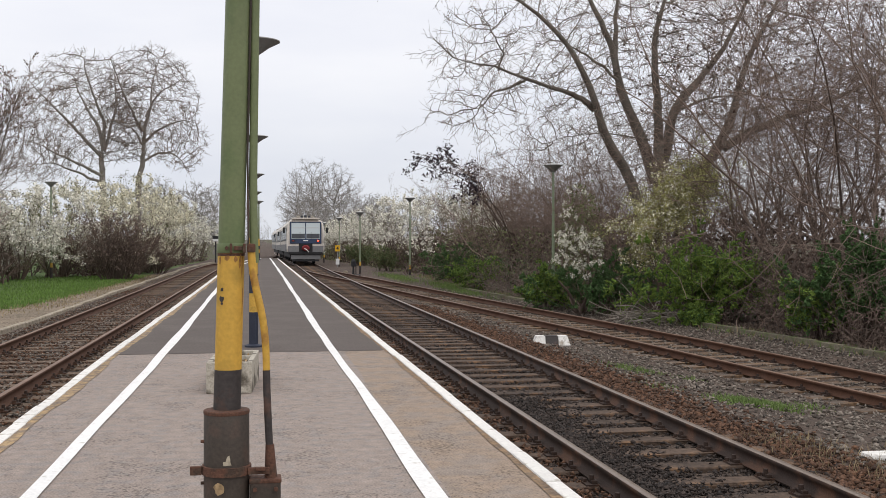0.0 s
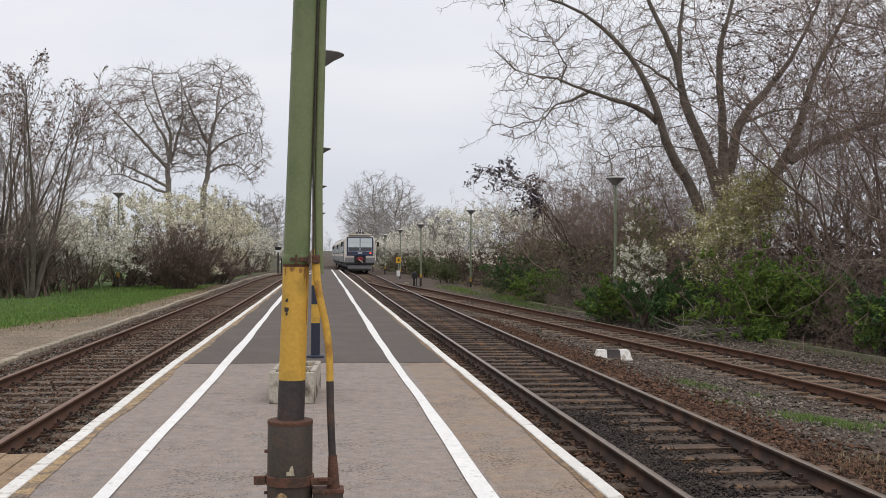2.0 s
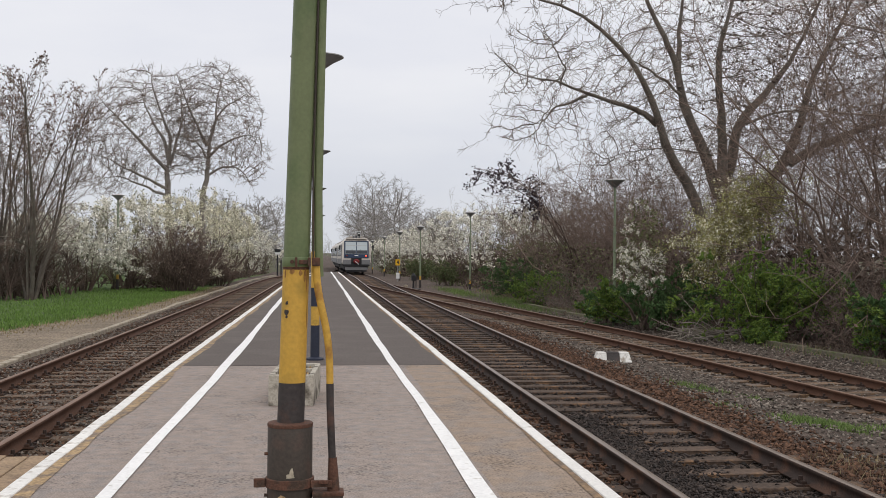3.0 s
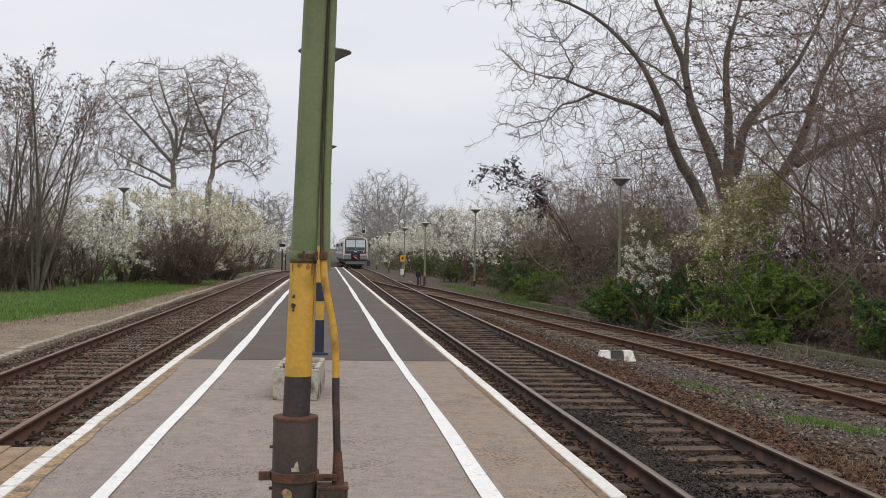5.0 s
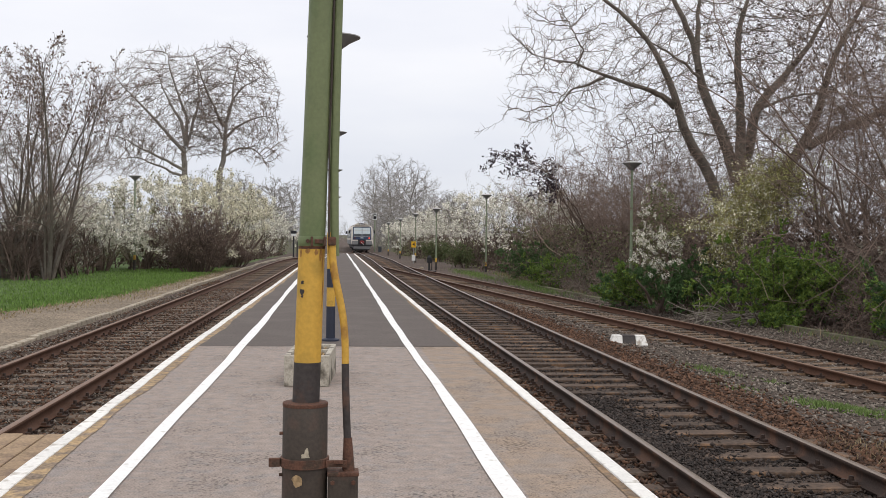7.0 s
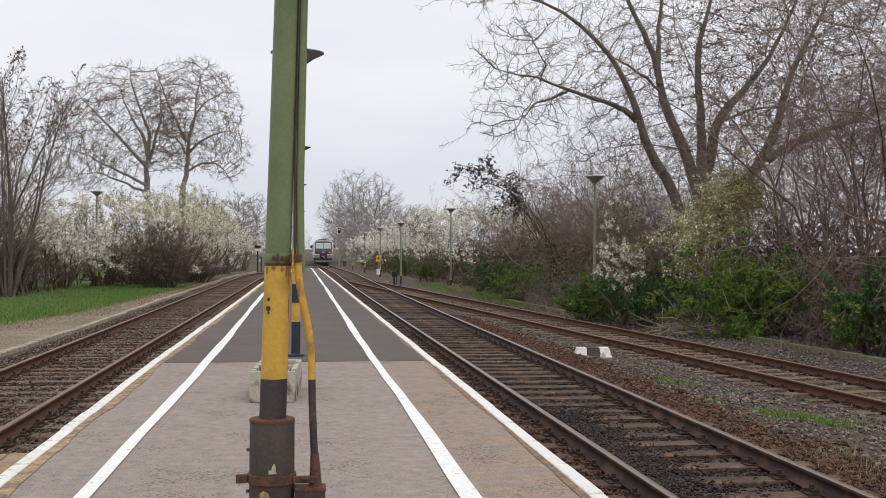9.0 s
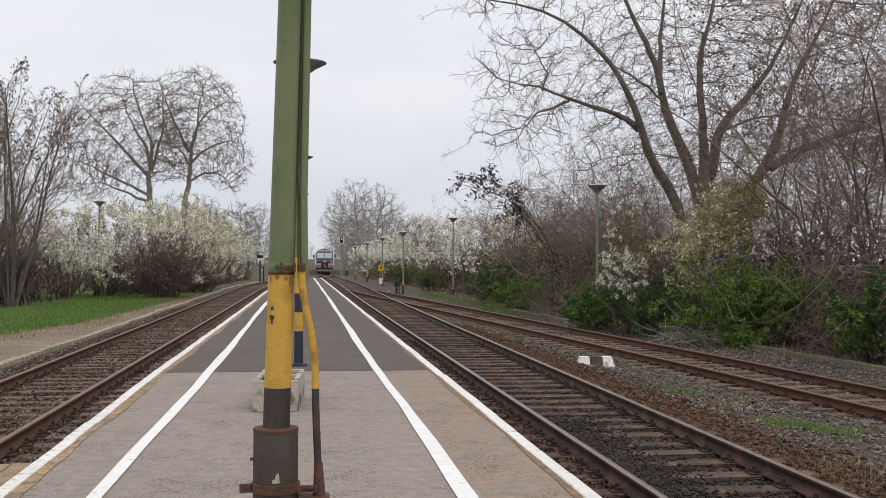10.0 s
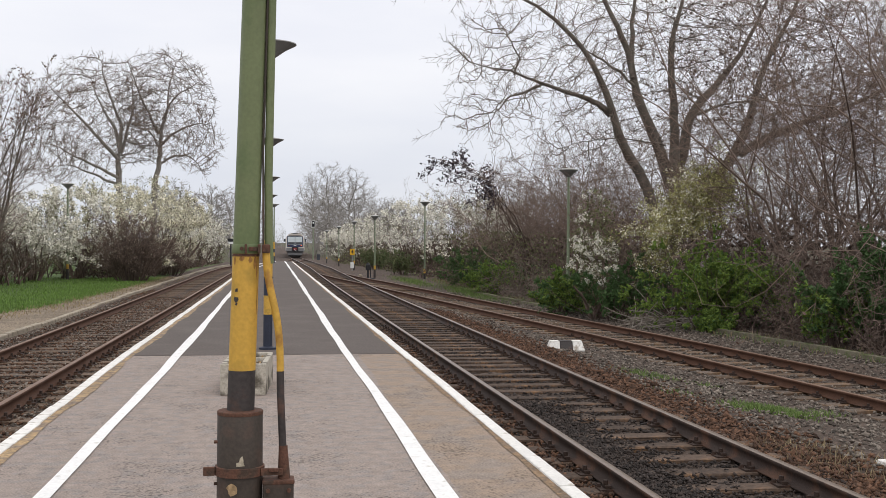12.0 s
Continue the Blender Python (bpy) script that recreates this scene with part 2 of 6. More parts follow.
    "train_black": mat("train_black", (0.02, 0.02, 0.022), 0.7, var=0.3, bump=0.05),
    "train_red": mat("train_red", (0.198, 0.018, 0.021), 0.5, var=0.2, bump=0.02),
    "sign_yellow": mat("sign_yellow", (0.75, 0.42, 0.02), 0.5, var=0.08, bump=0),
    "sign_white": mat("sign_white", (0.75, 0.75, 0.74), 0.5, var=0.08, bump=0),
    "plank": mat("plank", (0.30, 0.21, 0.13), 0.9, var=0.4, scale=4, fine=40, bump=0.5, piece=0.3, col2=(0.19, 0.13, 0.09), amount=0.4, spot=3),
}


def glow(name, col, strength):
    m = bpy.data.materials.new(name)
    m.use_nodes = True
    b = m.node_tree.nodes["Principled BSDF"]
    b.inputs["Base Color"].default_value = (*col, 1)
    b.inputs["Emission Color"].default_value = (*col, 1)
    b.inputs["Emission Strength"].default_value = strength
    return m


M["tail_glow"] = glow("tail_glow", (1.0, 0.08, 0.04), 3.0)
# opaque glass; the pale reflected sky is put into its base colour
glass = bpy.data.materials.new("sky_pale_glass")
glass.use_nodes = True
gb = glass.node_tree.nodes["Principled BSDF"]
gb.inputs["Base Color"].default_value, gb.inputs["Roughness"].default_value = (0.50, 0.56, 0.58, 1), 0.12
gb.inputs["Specular IOR Level"].default_value = 0.7
M["glass"] = glass


# ---- mesh helpers ----
def thing(name, at, label, category, group="", kind=""):
    ob = new(name)
    ob.location = at
    return tagged(ob, label, category, group, kind)


def link_mesh(name, me, material, parent=None, label="", kind="", smooth=False):
    for m in (material if isinstance(material, (list, tuple)) else [material]):
        me.materials.append(M[m])
    if smooth:
        me.polygons.foreach_set("use_smooth", [True] * len(me.polygons))
        if len(me.polygons) < 3000:
            me.set_sharp_from_angle(angle=0.6)
    ob = new(name, me)
    if parent:
        ob.parent = parent
    return tagged(ob, label, "", "", kind)


def part(name, bm, material, parent, label="", smooth=False):
    me = bpy.data.meshes.new(name)
    bmesh.ops.recalc_face_normals(bm, faces=bm.faces)
    bm.to_mesh(me)
    bm.free()
    return link_mesh(name, me, material, parent, label, "", smooth)


def box(bm, cx, cy, cz, sx, sy, sz, bevel=0.0, m=None):
    g = bmesh.ops.create_cube(bm, size=1, matrix=(m or Matrix()) @ Matrix.Translation((cx, cy, cz)) @ Matrix.Diagonal((sx, sy, sz, 1)))
    if bevel:
        es = list({ed for v in g["verts"] for ed in v.link_edges})
        bmesh.ops.bevel(bm, geom=es, offset=bevel, segments=2, affect="EDGES", profile=0.6)
    return bm


def boxed(*a, **k):
    return box(bmesh.new(), *a, **k)


def lathe(rings, sides=24, cap=True, axis=None):
    """Rings of (radius, z); axis: x, y offsets by z."""
    bm = bmesh.new()
    prev = None
    for r, z in rings:
        ox, oy = axis(z) if axis else (0, 0)
        vs = [bm.verts.new((ox + r * math.cos(6.28318 * i / sides), oy + r * math.sin(6.28318 * i / sides), z)) for i in range(sides)]
        if prev:
            for i in range(sides):
                bm.faces.new((prev[i], prev[(i + 1) % sides], vs[(i + 1) % sides], vs[i]))
        elif cap:
            bm.faces.new(vs[::-1])
        prev = vs
    if cap:
        bm.faces.new(prev)
    return bm


def mesh_from(name, verts, quads):
    """A mesh from arrays of corners (n,3) and faces (m,k)."""
    verts, quads = np.asarray(verts, np.float32), np.asarray(quads, np.int32)
    me = bpy.data.meshes.new(name)
    me.vertices.add(len(verts))
    me.vertices.foreach_set("co", verts.ravel())
    k = quads.shape[1]
    me.loops.add(quads.size)
    me.loops.foreach_set("vertex_index", quads.ravel())
    me.polygons.add(len(quads))
    me.polygons.foreach_set("loop_start", np.arange(0, quads.size, k, dtype=np.int32))
    me.update(calc_edges=True)
    return me


def tube_arrays(P, R, sides):
    """Tubes round N polylines of n points: P (N,n,3), R (N,n)."""
    N, n, _ = P.shape
    T = np.gradient(P, axis=1)
    T /= np.linalg.norm(T, axis=2, keepdims=True) + 1e-9
    ref = np.where(np.abs(T[:, :1, 2:3]) > 0.9, np.array([1.0, 0, 0]), np.array([0, 0, 1.0]))
    U = np.cross(T, np.broadcast_to(ref, T.shape))
    U /= np.linalg.norm(U, axis=2, keepdims=True) + 1e-9
    V = np.cross(T, U)
    a = np.arange(sides) * 2 * np.pi / sides
    ring = U[:, :, None] * np.cos(a)[None, None, :, None] + V[:, :, None] * np.sin(a)[None, None, :, None]
    co = P[:, :, None] + ring * R[:, :, None, None]
    idx = np.arange(N * n * sides).reshape(N, n, sides)
    q = np.stack([idx[:, :-1], np.roll(idx, -1, 2)[:, :-1], np.roll(idx, -1, 2)[:, 1:], idx[:, 1:]], -1)
    return co.reshape(-1, 3), q.reshape(-1, 4)


def tubes(name, groups, material, parent=None, label="", kind=""):
    """One mesh of many tubes; groups of (P, R, sides)."""
    vs, qs, off = [], [], 0
    for P, R, s in groups:
        v, q = tube_arrays(P, R, s)
        vs.append(v), qs.append(q + off)
        off += len(v)
    return link_mesh(name, mesh_from(name, np.concatenate(vs), np.concatenate(qs)), material, parent, label, kind, smooth=True)


def flecks(name, pts, size, rng, material, parent=None, label="", kind="", long=1.0, flat=0.0, ways=None):
    """Small folded leaves or petals at pts, each of two triangles with a crease."""
    n = len(pts)
    d = rng.normal(size=(n, 3))
    d[:, 2] *= 1 - flat
    if ways is not None:
        d = ways + d * 0.22
    d /= np.linalg.norm(d, axis=1, keepdims=True)
    e2 = np.cross(d, rng.normal(size=(n, 3)))
    e2 /= np.linalg.norm(e2, axis=1, keepdims=True) + 1e-9
    nn = np.cross(d, e2)
    s = (size * rng.uniform(0.6, 1.4, n))[:, None]
    a, c = pts - d * s * long, pts + d * s * long
    b1, b2 = pts + e2 * s * 0.6 + nn * s * 0.25, pts - e2 * s * 0.6 + nn * s * 0.25
    v = np.stack([a, b1, c, b2], 1).reshape(-1, 3)
    i = np.arange(n)[:, None] * 4
    t = np.concatenate([np.concatenate([i, i + 1, i + 2], 1), np.concatenate([i, i + 2, i + 3], 1)])
    return link_mesh(name, mesh_from(name, v, t), material, parent, label, kind)


def grow(rng, P, D, L, R, n, wander, up, tip=0.35):
    """Polylines from points P along unit ways D, of lengths L and foot radii R, that wander and bend upwards."""
    N = len(P)
    out = np.zeros((N, n, 3))
    out[:, 0] = P
    d = D.copy()
    for i in range(1, n):
        d = d + rng.normal(size=(N, 3)) * wander
        d[:, 2] += up
        d /= np.linalg.norm(d, axis=1, keepdims=True)
        out[:, i] = out[:, i - 1] + d * (L / (n - 1))[:, None]
    rad = R[:, None] * np.linspace(1, tip, n)[None]
    return out, rad


def sprout(rng, P, R, k, lo, hi, ratio, spread, n, wander, up, thin=0.6, tip=0.35, rmin=0.004):
    """k side shoots on each polyline between the shares lo and hi of its length."""
    N, m, _ = P.shape
    f = rng.uniform(lo, hi, (N, k)) * (m - 1)
    i = np.minimum(f.astype(int), m - 2)
    w = (f - i)[..., None]
    r_ = np.arange(N)[:, None]
    base = P[r_, i] * (1 - w) + P[r_, i + 1] * w
    rad = R[r_, i] * (1 - w[..., 0]) + R[r_, i + 1] * w[..., 0]
    tang = P[r_, i + 1] - P[r_, i]
    tang /= np.linalg.norm(tang, axis=2, keepdims=True) + 1e-9
    side = np.cross(tang, rng.normal(size=tang.shape))
    side /= np.linalg.norm(side, axis=2, keepdims=True) + 1e-9
    ang = rng.uniform(spread * 0.6, spread * 1.3, (N, k))[..., None]
    d = tang * np.cos(ang) + side * np.sin(ang)
    length = np.linalg.norm(np.diff(P, axis=1), axis=2).sum(1)[:, None] * ratio * rng.uniform(0.5, 1.2, (N, k)) * (1.25 - 0.6 * f / (m - 1))
    return grow(rng, base.reshape(-1, 3), d.reshape(-1, 3), length.ravel(), np.maximum(rad.ravel() * thin, rmin), n, wander, up, tip)


def colonise(rng, seeds, goals, step, reach, kill, rmin, up=0.0, rounds=90, wobble=0.22):
    """Branches that grow from the seed points (n,3) towards the goals (m,3) and share them out between them.
    Returns runs of equal length as (P, R) arrays; the radii add up from the tips."""
    cap = len(seeds) + len(goals) * 6
    node, par = np.zeros((cap, 3)), np.full(cap, -1)
    kids = np.zeros(cap, int)
    n0 = n = len(seeds)
    node[:n] = seeds
    d2 = ((goals[:, None] - seeds[None]) ** 2).sum(2)
    near, dist = d2.argmin(1), np.sqrt(d2.min(1))
    alive = np.ones(len(goals), bool)
    for _ in range(rounds):
        pick = np.where(alive & (dist < reach))[0]
        if not len(pick) or n > cap - len(goals):
            break
        way = goals[pick] - node[near[pick]]
        way /= np.linalg.norm(way, axis=1, keepdims=True) + 1e-9
        total = np.zeros((n, 3))
        np.add.at(total, near[pick], way)
        grown = np.unique(near[pick])
        grown = grown[kids[grown] < 3]
        if not len(grown):
            break
        d = total[grown]
        d /= np.linalg.norm(d, axis=1, keepdims=True) + 1e-9
        d = d + rng.normal(0, wobble, d.shape) + np.array([0, 0, up])
        d /= np.linalg.norm(d, axis=1, keepdims=True) + 1e-9
        k = len(grown)
        node[n:n + k] = node[grown] + d * step
        par[n:n + k] = grown
        kids[grown] += 1
        live = np.where(alive)[0]
        e = np.sqrt(((goals[live][:, None] - node[None, n:n + k]) ** 2).sum(2))
        j = e.argmin(1)
        m = e[np.arange(len(live)), j]
        closer = m < dist[live]
        dist[live[closer]], near[live[closer]] = m[closer], n + j[closer]
        alive &= dist > kill
        n += k
    area = np.zeros(n)
    best, heir = np.zeros(n), np.full(n, -1)
    for q in range(n - 1, n0 - 1, -1):
        area[q] = max(area[q], rmin ** 2.2)
        p = par[q]
        area[p] += area[q]
        if area[q] > best[p]:
            best[p], heir[p] = area[q], q
    rad = area ** (1 / 2.2)
    runs = {}
    for q in range(n0, n):
        if par[q] >= n0 and heir[par[q]] == q:
            continue
        run = [par[q], q]
        while heir[run[-1]] >= 0:
            run.append(heir[run[-1]])
        runs.setdefault(len(run), []).append(run)
    out = []
    for ids in runs.values():
        ids = np.array(ids)
        R = rad[ids]
        R[:, 0] = R[:, 1]
        out.append((node[ids], R))
    return out


def side_twigs(rng, runs, k, length, rmin):
    """Short shoots along all the runs."""
    out = []
    for P, R in runs:
        own = np.linalg.norm(np.diff(P, axis=1), axis=2).sum(1).mean()
        kk = max(1, int(k * P.shape[1] / 4))
        out.append(sprout(rng, P, np.minimum(R, rmin * 2), kk, 0.15, 1, length / own, 0.75, 3, 0.2, 0.03, 0.7, 0.5, rmin))
    return out


def tips(rng, P, k, jitter, ways=False):
    """k points near each polyline, for leaves and flowers, and on request the way of the shoot there."""
    N, m, _ = P.shape
    f = rng.uniform(0.1, 1, (N, k)) * (m - 1)
    i = np.minimum(f.astype(int), m - 2)
    w = (f - i)[..., None]
    r_ = np.arange(N)[:, None]
    p = (P[r_, i] * (1 - w) + P[r_, i + 1] * w).reshape(-1, 3)
    p = p + rng.normal(size=p.shape) * jitter
    if ways:
        t = (P[r_, i + 1] - P[r_, i]).reshape(-1, 3)
        return p, t / (np.linalg.norm(t, axis=1, keepdims=True) + 1e-9)
    return p


# ---- plan: track centre lines, levels ----
def smooth_line(pts, step=0.6):
    """A smooth line through a few plan points (x, y), sampled about every step metres along y."""
    p = np.array(pts, float)
    y = np.arange(p[0, 1], p[-1, 1], step)
    t = np.zeros(len(p))
    t[1:-1] = (p[2:, 0] - p[:-2, 0]) / (p[2:, 1] - p[:-2, 1])
    t[0], t[-1] = (p[1, 0] - p[0, 0]) / (p[1, 1] - p[0, 1]), (p[-1, 0] - p[-2, 0]) / (p[-1, 1] - p[-2, 1])
    i = np.clip(np.searchsorted(p[:, 1], y, "right") - 1, 0, len(p) - 2)
    h = p[i + 1, 1] - p[i, 1]
    s = (y - p[i, 1]) / h
    x = ((2 * s ** 3 - 3 * s ** 2 + 1) * p[i, 0] + (s ** 3 - 2 * s ** 2 + s) * h * t[i]
         + (-2 * s ** 3 + 3 * s ** 2) * p[i + 1, 0] + (s ** 3 - s ** 2) * h * t[i + 1])
    return np.stack([x, y], 1)


RAIL = -0.25                                     # top of the main line's rails, platform at 0
MAIN = smooth_line([(3.57, -30), (3.57, 0), (3.57, 40), (3.64, 60), (3.86, 90), (4.03, 126), (3.97, 145), (3.9, 167), (4.2, 185), (4.75, 211), (5.4, 240), (7.0, 300), (10.5, 420)])
LOOP = smooth_line([(-3.95, -30), (-3.78, 8), (-3.66, 18), (-3.44, 33), (-3.15, 54), (-2.85, 72), (-2.2, 86), (-0.9, 99), (0.9, 114), (2.6, 128), (3.6, 143), (3.92, 160)])
SIDING = smooth_line([(14.7, -30), (11.1, 0), (9.2, 16), (7.47, 30.5), (6.15, 41.5), (5.02, 51), (4.15, 60), (3.74, 67), (3.66, 71)])


def dip(y):
    """The line falls gently beyond the platform."""
    return np.interp(y, [0, 82, 130, 170], [0.0, 0.0, -0.30, -0.40])


def main_level(y):
    return RAIL + dip(y)


def siding_level(y):
    return np.interp(y, [0, 14, 22, 52, 60], [-0.64, -0.6, -0.5, -0.26, RAIL])


def x_at(line, y):
    return np.interp(y, line[:, 1], line[:, 0])


def ground_z(x, y):
    x, y = np.asarray(x, float), np.asarray(y, float)
    sx = np.where(y < 70, x_at(SIDING, y), 5.0)
    low = siding_level(y) - 0.19
    a = np.clip((x - 4.7) / np.maximum(sx - 1.0 - 4.7, 0.3), 0, 1)
    z = -0.44 + (low + 0.44) * a * a * (3 - 2 * a)
    lx = x_at(LOOP, np.clip(y, -30, 95)) - 1.45
    b = np.clip((lx - x) / 0.12, 0, 1)
    c = np.clip((lx + 0.55 - x) / 0.3, 0, 1)
    z = np.where(b < 0.01, z + 0.08 * c, z)
    z = z * (1 - b) + (-0.29) * b
    return z + dip(y)


# ---- ground ----
def build_ground():
    xs = np.concatenate([[-3000, -1200, -500, -200, -100, -60, -40, -30, -24, -20], np.arange(-12, 15.01, 0.25), [18, 20, 24, 30, 40, 60, 100, 200, 500, 1200, 3000]])
    ys = np.concatenate([[-3000, -800, -200, -60, -20, -5, 0], np.arange(3, 48, 0.3), np.arange(48, 130, 1.5), [135, 150, 180, 220, 300, 400, 600, 1000, 2000, 4500]])
    X, Y = np.meshgrid(xs, ys)
    Z = ground_z(X, Y)
    rng = np.random.default_rng(3)
    near = (X > -11.9) & (X < 14.9) & (Y > 3.1) & (Y < 47)
    Z = Z + np.where(near, rng.normal(0, 0.008, Z.shape), 0)
    nx, ny = len(xs), len(ys)
    idx = np.arange(nx * ny).reshape(ny, nx)
    q = np.stack([idx[:-1, :-1], idx[:-1, 1:], idx[1:, 1:], idx[1:, :-1]], -1).reshape(-1, 4)
    me = mesh_from("ground", np.stack([X, Y, Z], -1).reshape(-1, 3), q)
    edge = np.interp(Y, [0, 20, 26, 33, 42, 52, 70, 95], [-10.5, -8.6, -7.5, -6.3, -5.9, -5.6, -5.2, -4.6])
    g = np.clip((edge - X) / 1.0 + 0.5, 0, 1)
    sx = np.where(Y < 70, x_at(SIDING, Y), 5.2)
    right = np.clip((X - sx - 2.8) / 1.5, 0, 1) * 0.25
    g = np.maximum(g, right)
    g = np.where(Y > 120, np.where(np.abs(X - 3.5) > 5, 0.45, 0), g)
    lx = x_at(LOOP, np.clip(Y, -30, 95)) - 1.45
    sand = np.clip((lx - X) / 0.15, 0, 1) * np.clip((X - edge) / 0.5 + 0.6, 0, 1) * np.interp(Y, [0, 46, 60], [0.85, 0.8, 0.2])
    a2 = me.attributes.new("sand", "FLOAT", "POINT")
    a2.data.foreach_set("value", sand.ravel().astype(np.float32))
    at = me.attributes.new("grass", "FLOAT", "POINT")
    at.data.foreach_set("value", g.ravel().astype(np.float32))
    ob = link_mesh("ground", me, "ground", smooth=True)
    tagged(ob, "brown ballast and soil with grass at both sides", "ground", kind="structure")
    return ob


ground = build_ground()


# ---- platform ----
def left_edge(y):
    return np.interp(y, [-30, 8, 16, 27, 40, 52, 72, 84, 93], [-2.12, -2.06, -2.02, -1.86, -1.70, -1.58, -1.2, -0.55, 0.15])


RIGHT_EDGE, PLAT_END = 1.99, 93.0


def strip(name, ys, xl, xr, z, material, parent, thick=0.0, label=""):
    """A level band between two lines along y, with sides down to z - thick."""
    ys = np.asarray(ys, float)
    xl, xr = xl(ys) if callable(xl) else np.full_like(ys, xl), xr(ys) if callable(xr) else np.full_like(ys, xr)
    n = len(ys)
    top = np.stack([np.stack([xl, ys, np.full(n, z)], 1), np.stack([xr, ys, np.full(n, z)], 1)], 1)
    i = np.arange(n - 1) * 2
    q = [np.stack([i, i + 1, i + 3, i + 2], 1)]
    v = [top.reshape(-1, 3)]
    if thick:
        low = top.copy()
        low[..., 2] -= thick
        v.append(low.reshape(-1, 3))
        o = 2 * n
        q += [np.stack([i, i + 2, i + 2 + o, i + o], 1), np.stack([i + 1, i + 1 + o, i + 3 + o, i + 3], 1),
              np.array([[0, o, o + 1, 1], [2 * n - 2, 2 * n - 1, o + 2 * n - 1, o + 2 * n - 2]])]
    return link_mesh(name, mesh_from(name, np.concatenate(v), np.concatenate(q)), material, parent, label)


def wavy(base, amp, seed, step=1.0):
    """A hand-painted line: base(y) with slow wobble."""
    def f(y):
        a = np.sin(y * 0.9 / step + seed) * 0.5 + np.sin(y * 0.37 / step + seed * 2.3) + np.sin(y * 2.1 / step + seed * 5.1) * 0.3
        return base(y) + a * amp
    return f


def build_platform():
    plat = tagged(new("platform"), "low island platform of worn asphalt with painted edges", "platform", kind="structure")
    ys = np.arange(-12, PLAT_END + 0.01, 0.5)
    strip("core", ys, lambda y: left_edge(y) + 0.17, RIGHT_EDGE - 0.17, -0.012, "side_stone", plat, 0.5)
    near, far = np.linspace(-12, 15.8, 80), np.arange(15.8, PLAT_END + 0.01, 0.5)
    strip("paving_light", near, lambda y: left_edge(y) + 0.106, wavy(lambda y: np.full_like(y, 1.22), 0.03, 1), 0.0, "asphalt_old", plat, label="light grey weathered asphalt")
    strip("paving_tan", near, wavy(lambda y: np.full_like(y, 1.22), 0.03, 1), RIGHT_EDGE - 0.106, 0.0, "asphalt_tan", plat, label="sandy brown weathered asphalt")
    strip("paving_dark", far, lambda y: left_edge(y) + 0.106, RIGHT_EDGE - 0.106, 0.004, "asphalt_dark", plat, label="dark newer asphalt")
    # painted safety lines
    fine = np.arange(-12, PLAT_END, 0.25)
    for name, mid, seed in (("line_left", lambda y: np.interp(y, [-12, 6.8, 14, 19, 40, 70, 92], [-1.48, -1.38, -1.26, -1.22, -1.12, -0.75, 0.55]), 2),
                            ("line_right", lambda y: np.interp(y, [-12, 7, 9.2, 12.3, 16.4, 22.3, 47, 86], [1.10, 1.11, 1.115, 1.122, 1.112, 1.13, 1.235, 1.33]), 4)):
        strip(name, fine, wavy(lambda y, m=mid: m(y) - 0.061, 0.010, seed), wavy(lambda y, m=mid: m(y) + 0.061, 0.010, seed + 1), 0.0095, "white_paint", plat, label="white painted safety line")
    # worn strip along the kerbs
    strip("worn_left", fine, lambda y: left_edge(y) + 0.095, wavy(lambda y: left_edge(y) + 0.205, 0.024, 3, 0.35), 0.0055, "worn_tan", plat)
    strip("worn_right", fine, wavy(lambda y: np.full_like(y, RIGHT_EDGE - 0.158), 0.018, 7, 0.35), RIGHT_EDGE - 0.105, 0.0055, "worn_brown", plat)
    # kerb stones, about a metre long
    rng = random.Random(4)
    y = -12.0
    while y < PLAT_END - 1:
        ln = 1.0 if y < 60 else 2.0
        for sgn in (-1, 1):
            xo = float(left_edge(y + ln / 2)) if sgn < 0 else RIGHT_EDGE
            turn = math.atan2(float(left_edge(y + ln)) - float(left_edge(y)), ln) if sgn < 0 else 0
            bm = bmesh.new()
            box(bm, -sgn * 0.055, 0, -0.13, 0.11, ln - 0.008, 0.29, 0.012)
            k = part("kerb_stone", bm, "kerb_white", plat)
            k.matrix_local = Matrix.Translation((xo + rng.uniform(-0.006, 0.006), y + ln / 2, rng.uniform(-0.004, 0.004))) @ Matrix.Rotation(-turn + rng.uniform(-0.004, 0.004), 4, "Z")
        y += ln
    bm = boxed((RIGHT_EDGE + left_edge(PLAT_END)) / 2, PLAT_END + 0.06, -0.2, RIGHT_EDGE - float(left_edge(PLAT_END)) , 0.12, 0.4, 0.01)
    part("end_kerb", bm, "side_stone", plat)


build_platform()


# ---- tracks ----
RAIL_PROFILE = [(-0.068, -0.150), (0.068, -0.150), (0.066, -0.138), (0.012, -0.118), (0.010, -0.048), (0.034, -0.036), (0.034, -0.006), (0.026, 0.0),
                (-0.026, 0.0), (-0.034, -0.006), (-0.034, -0.036), (-0.010, -0.048), (-0.012, -0.118), (-0.066, -0.138)]


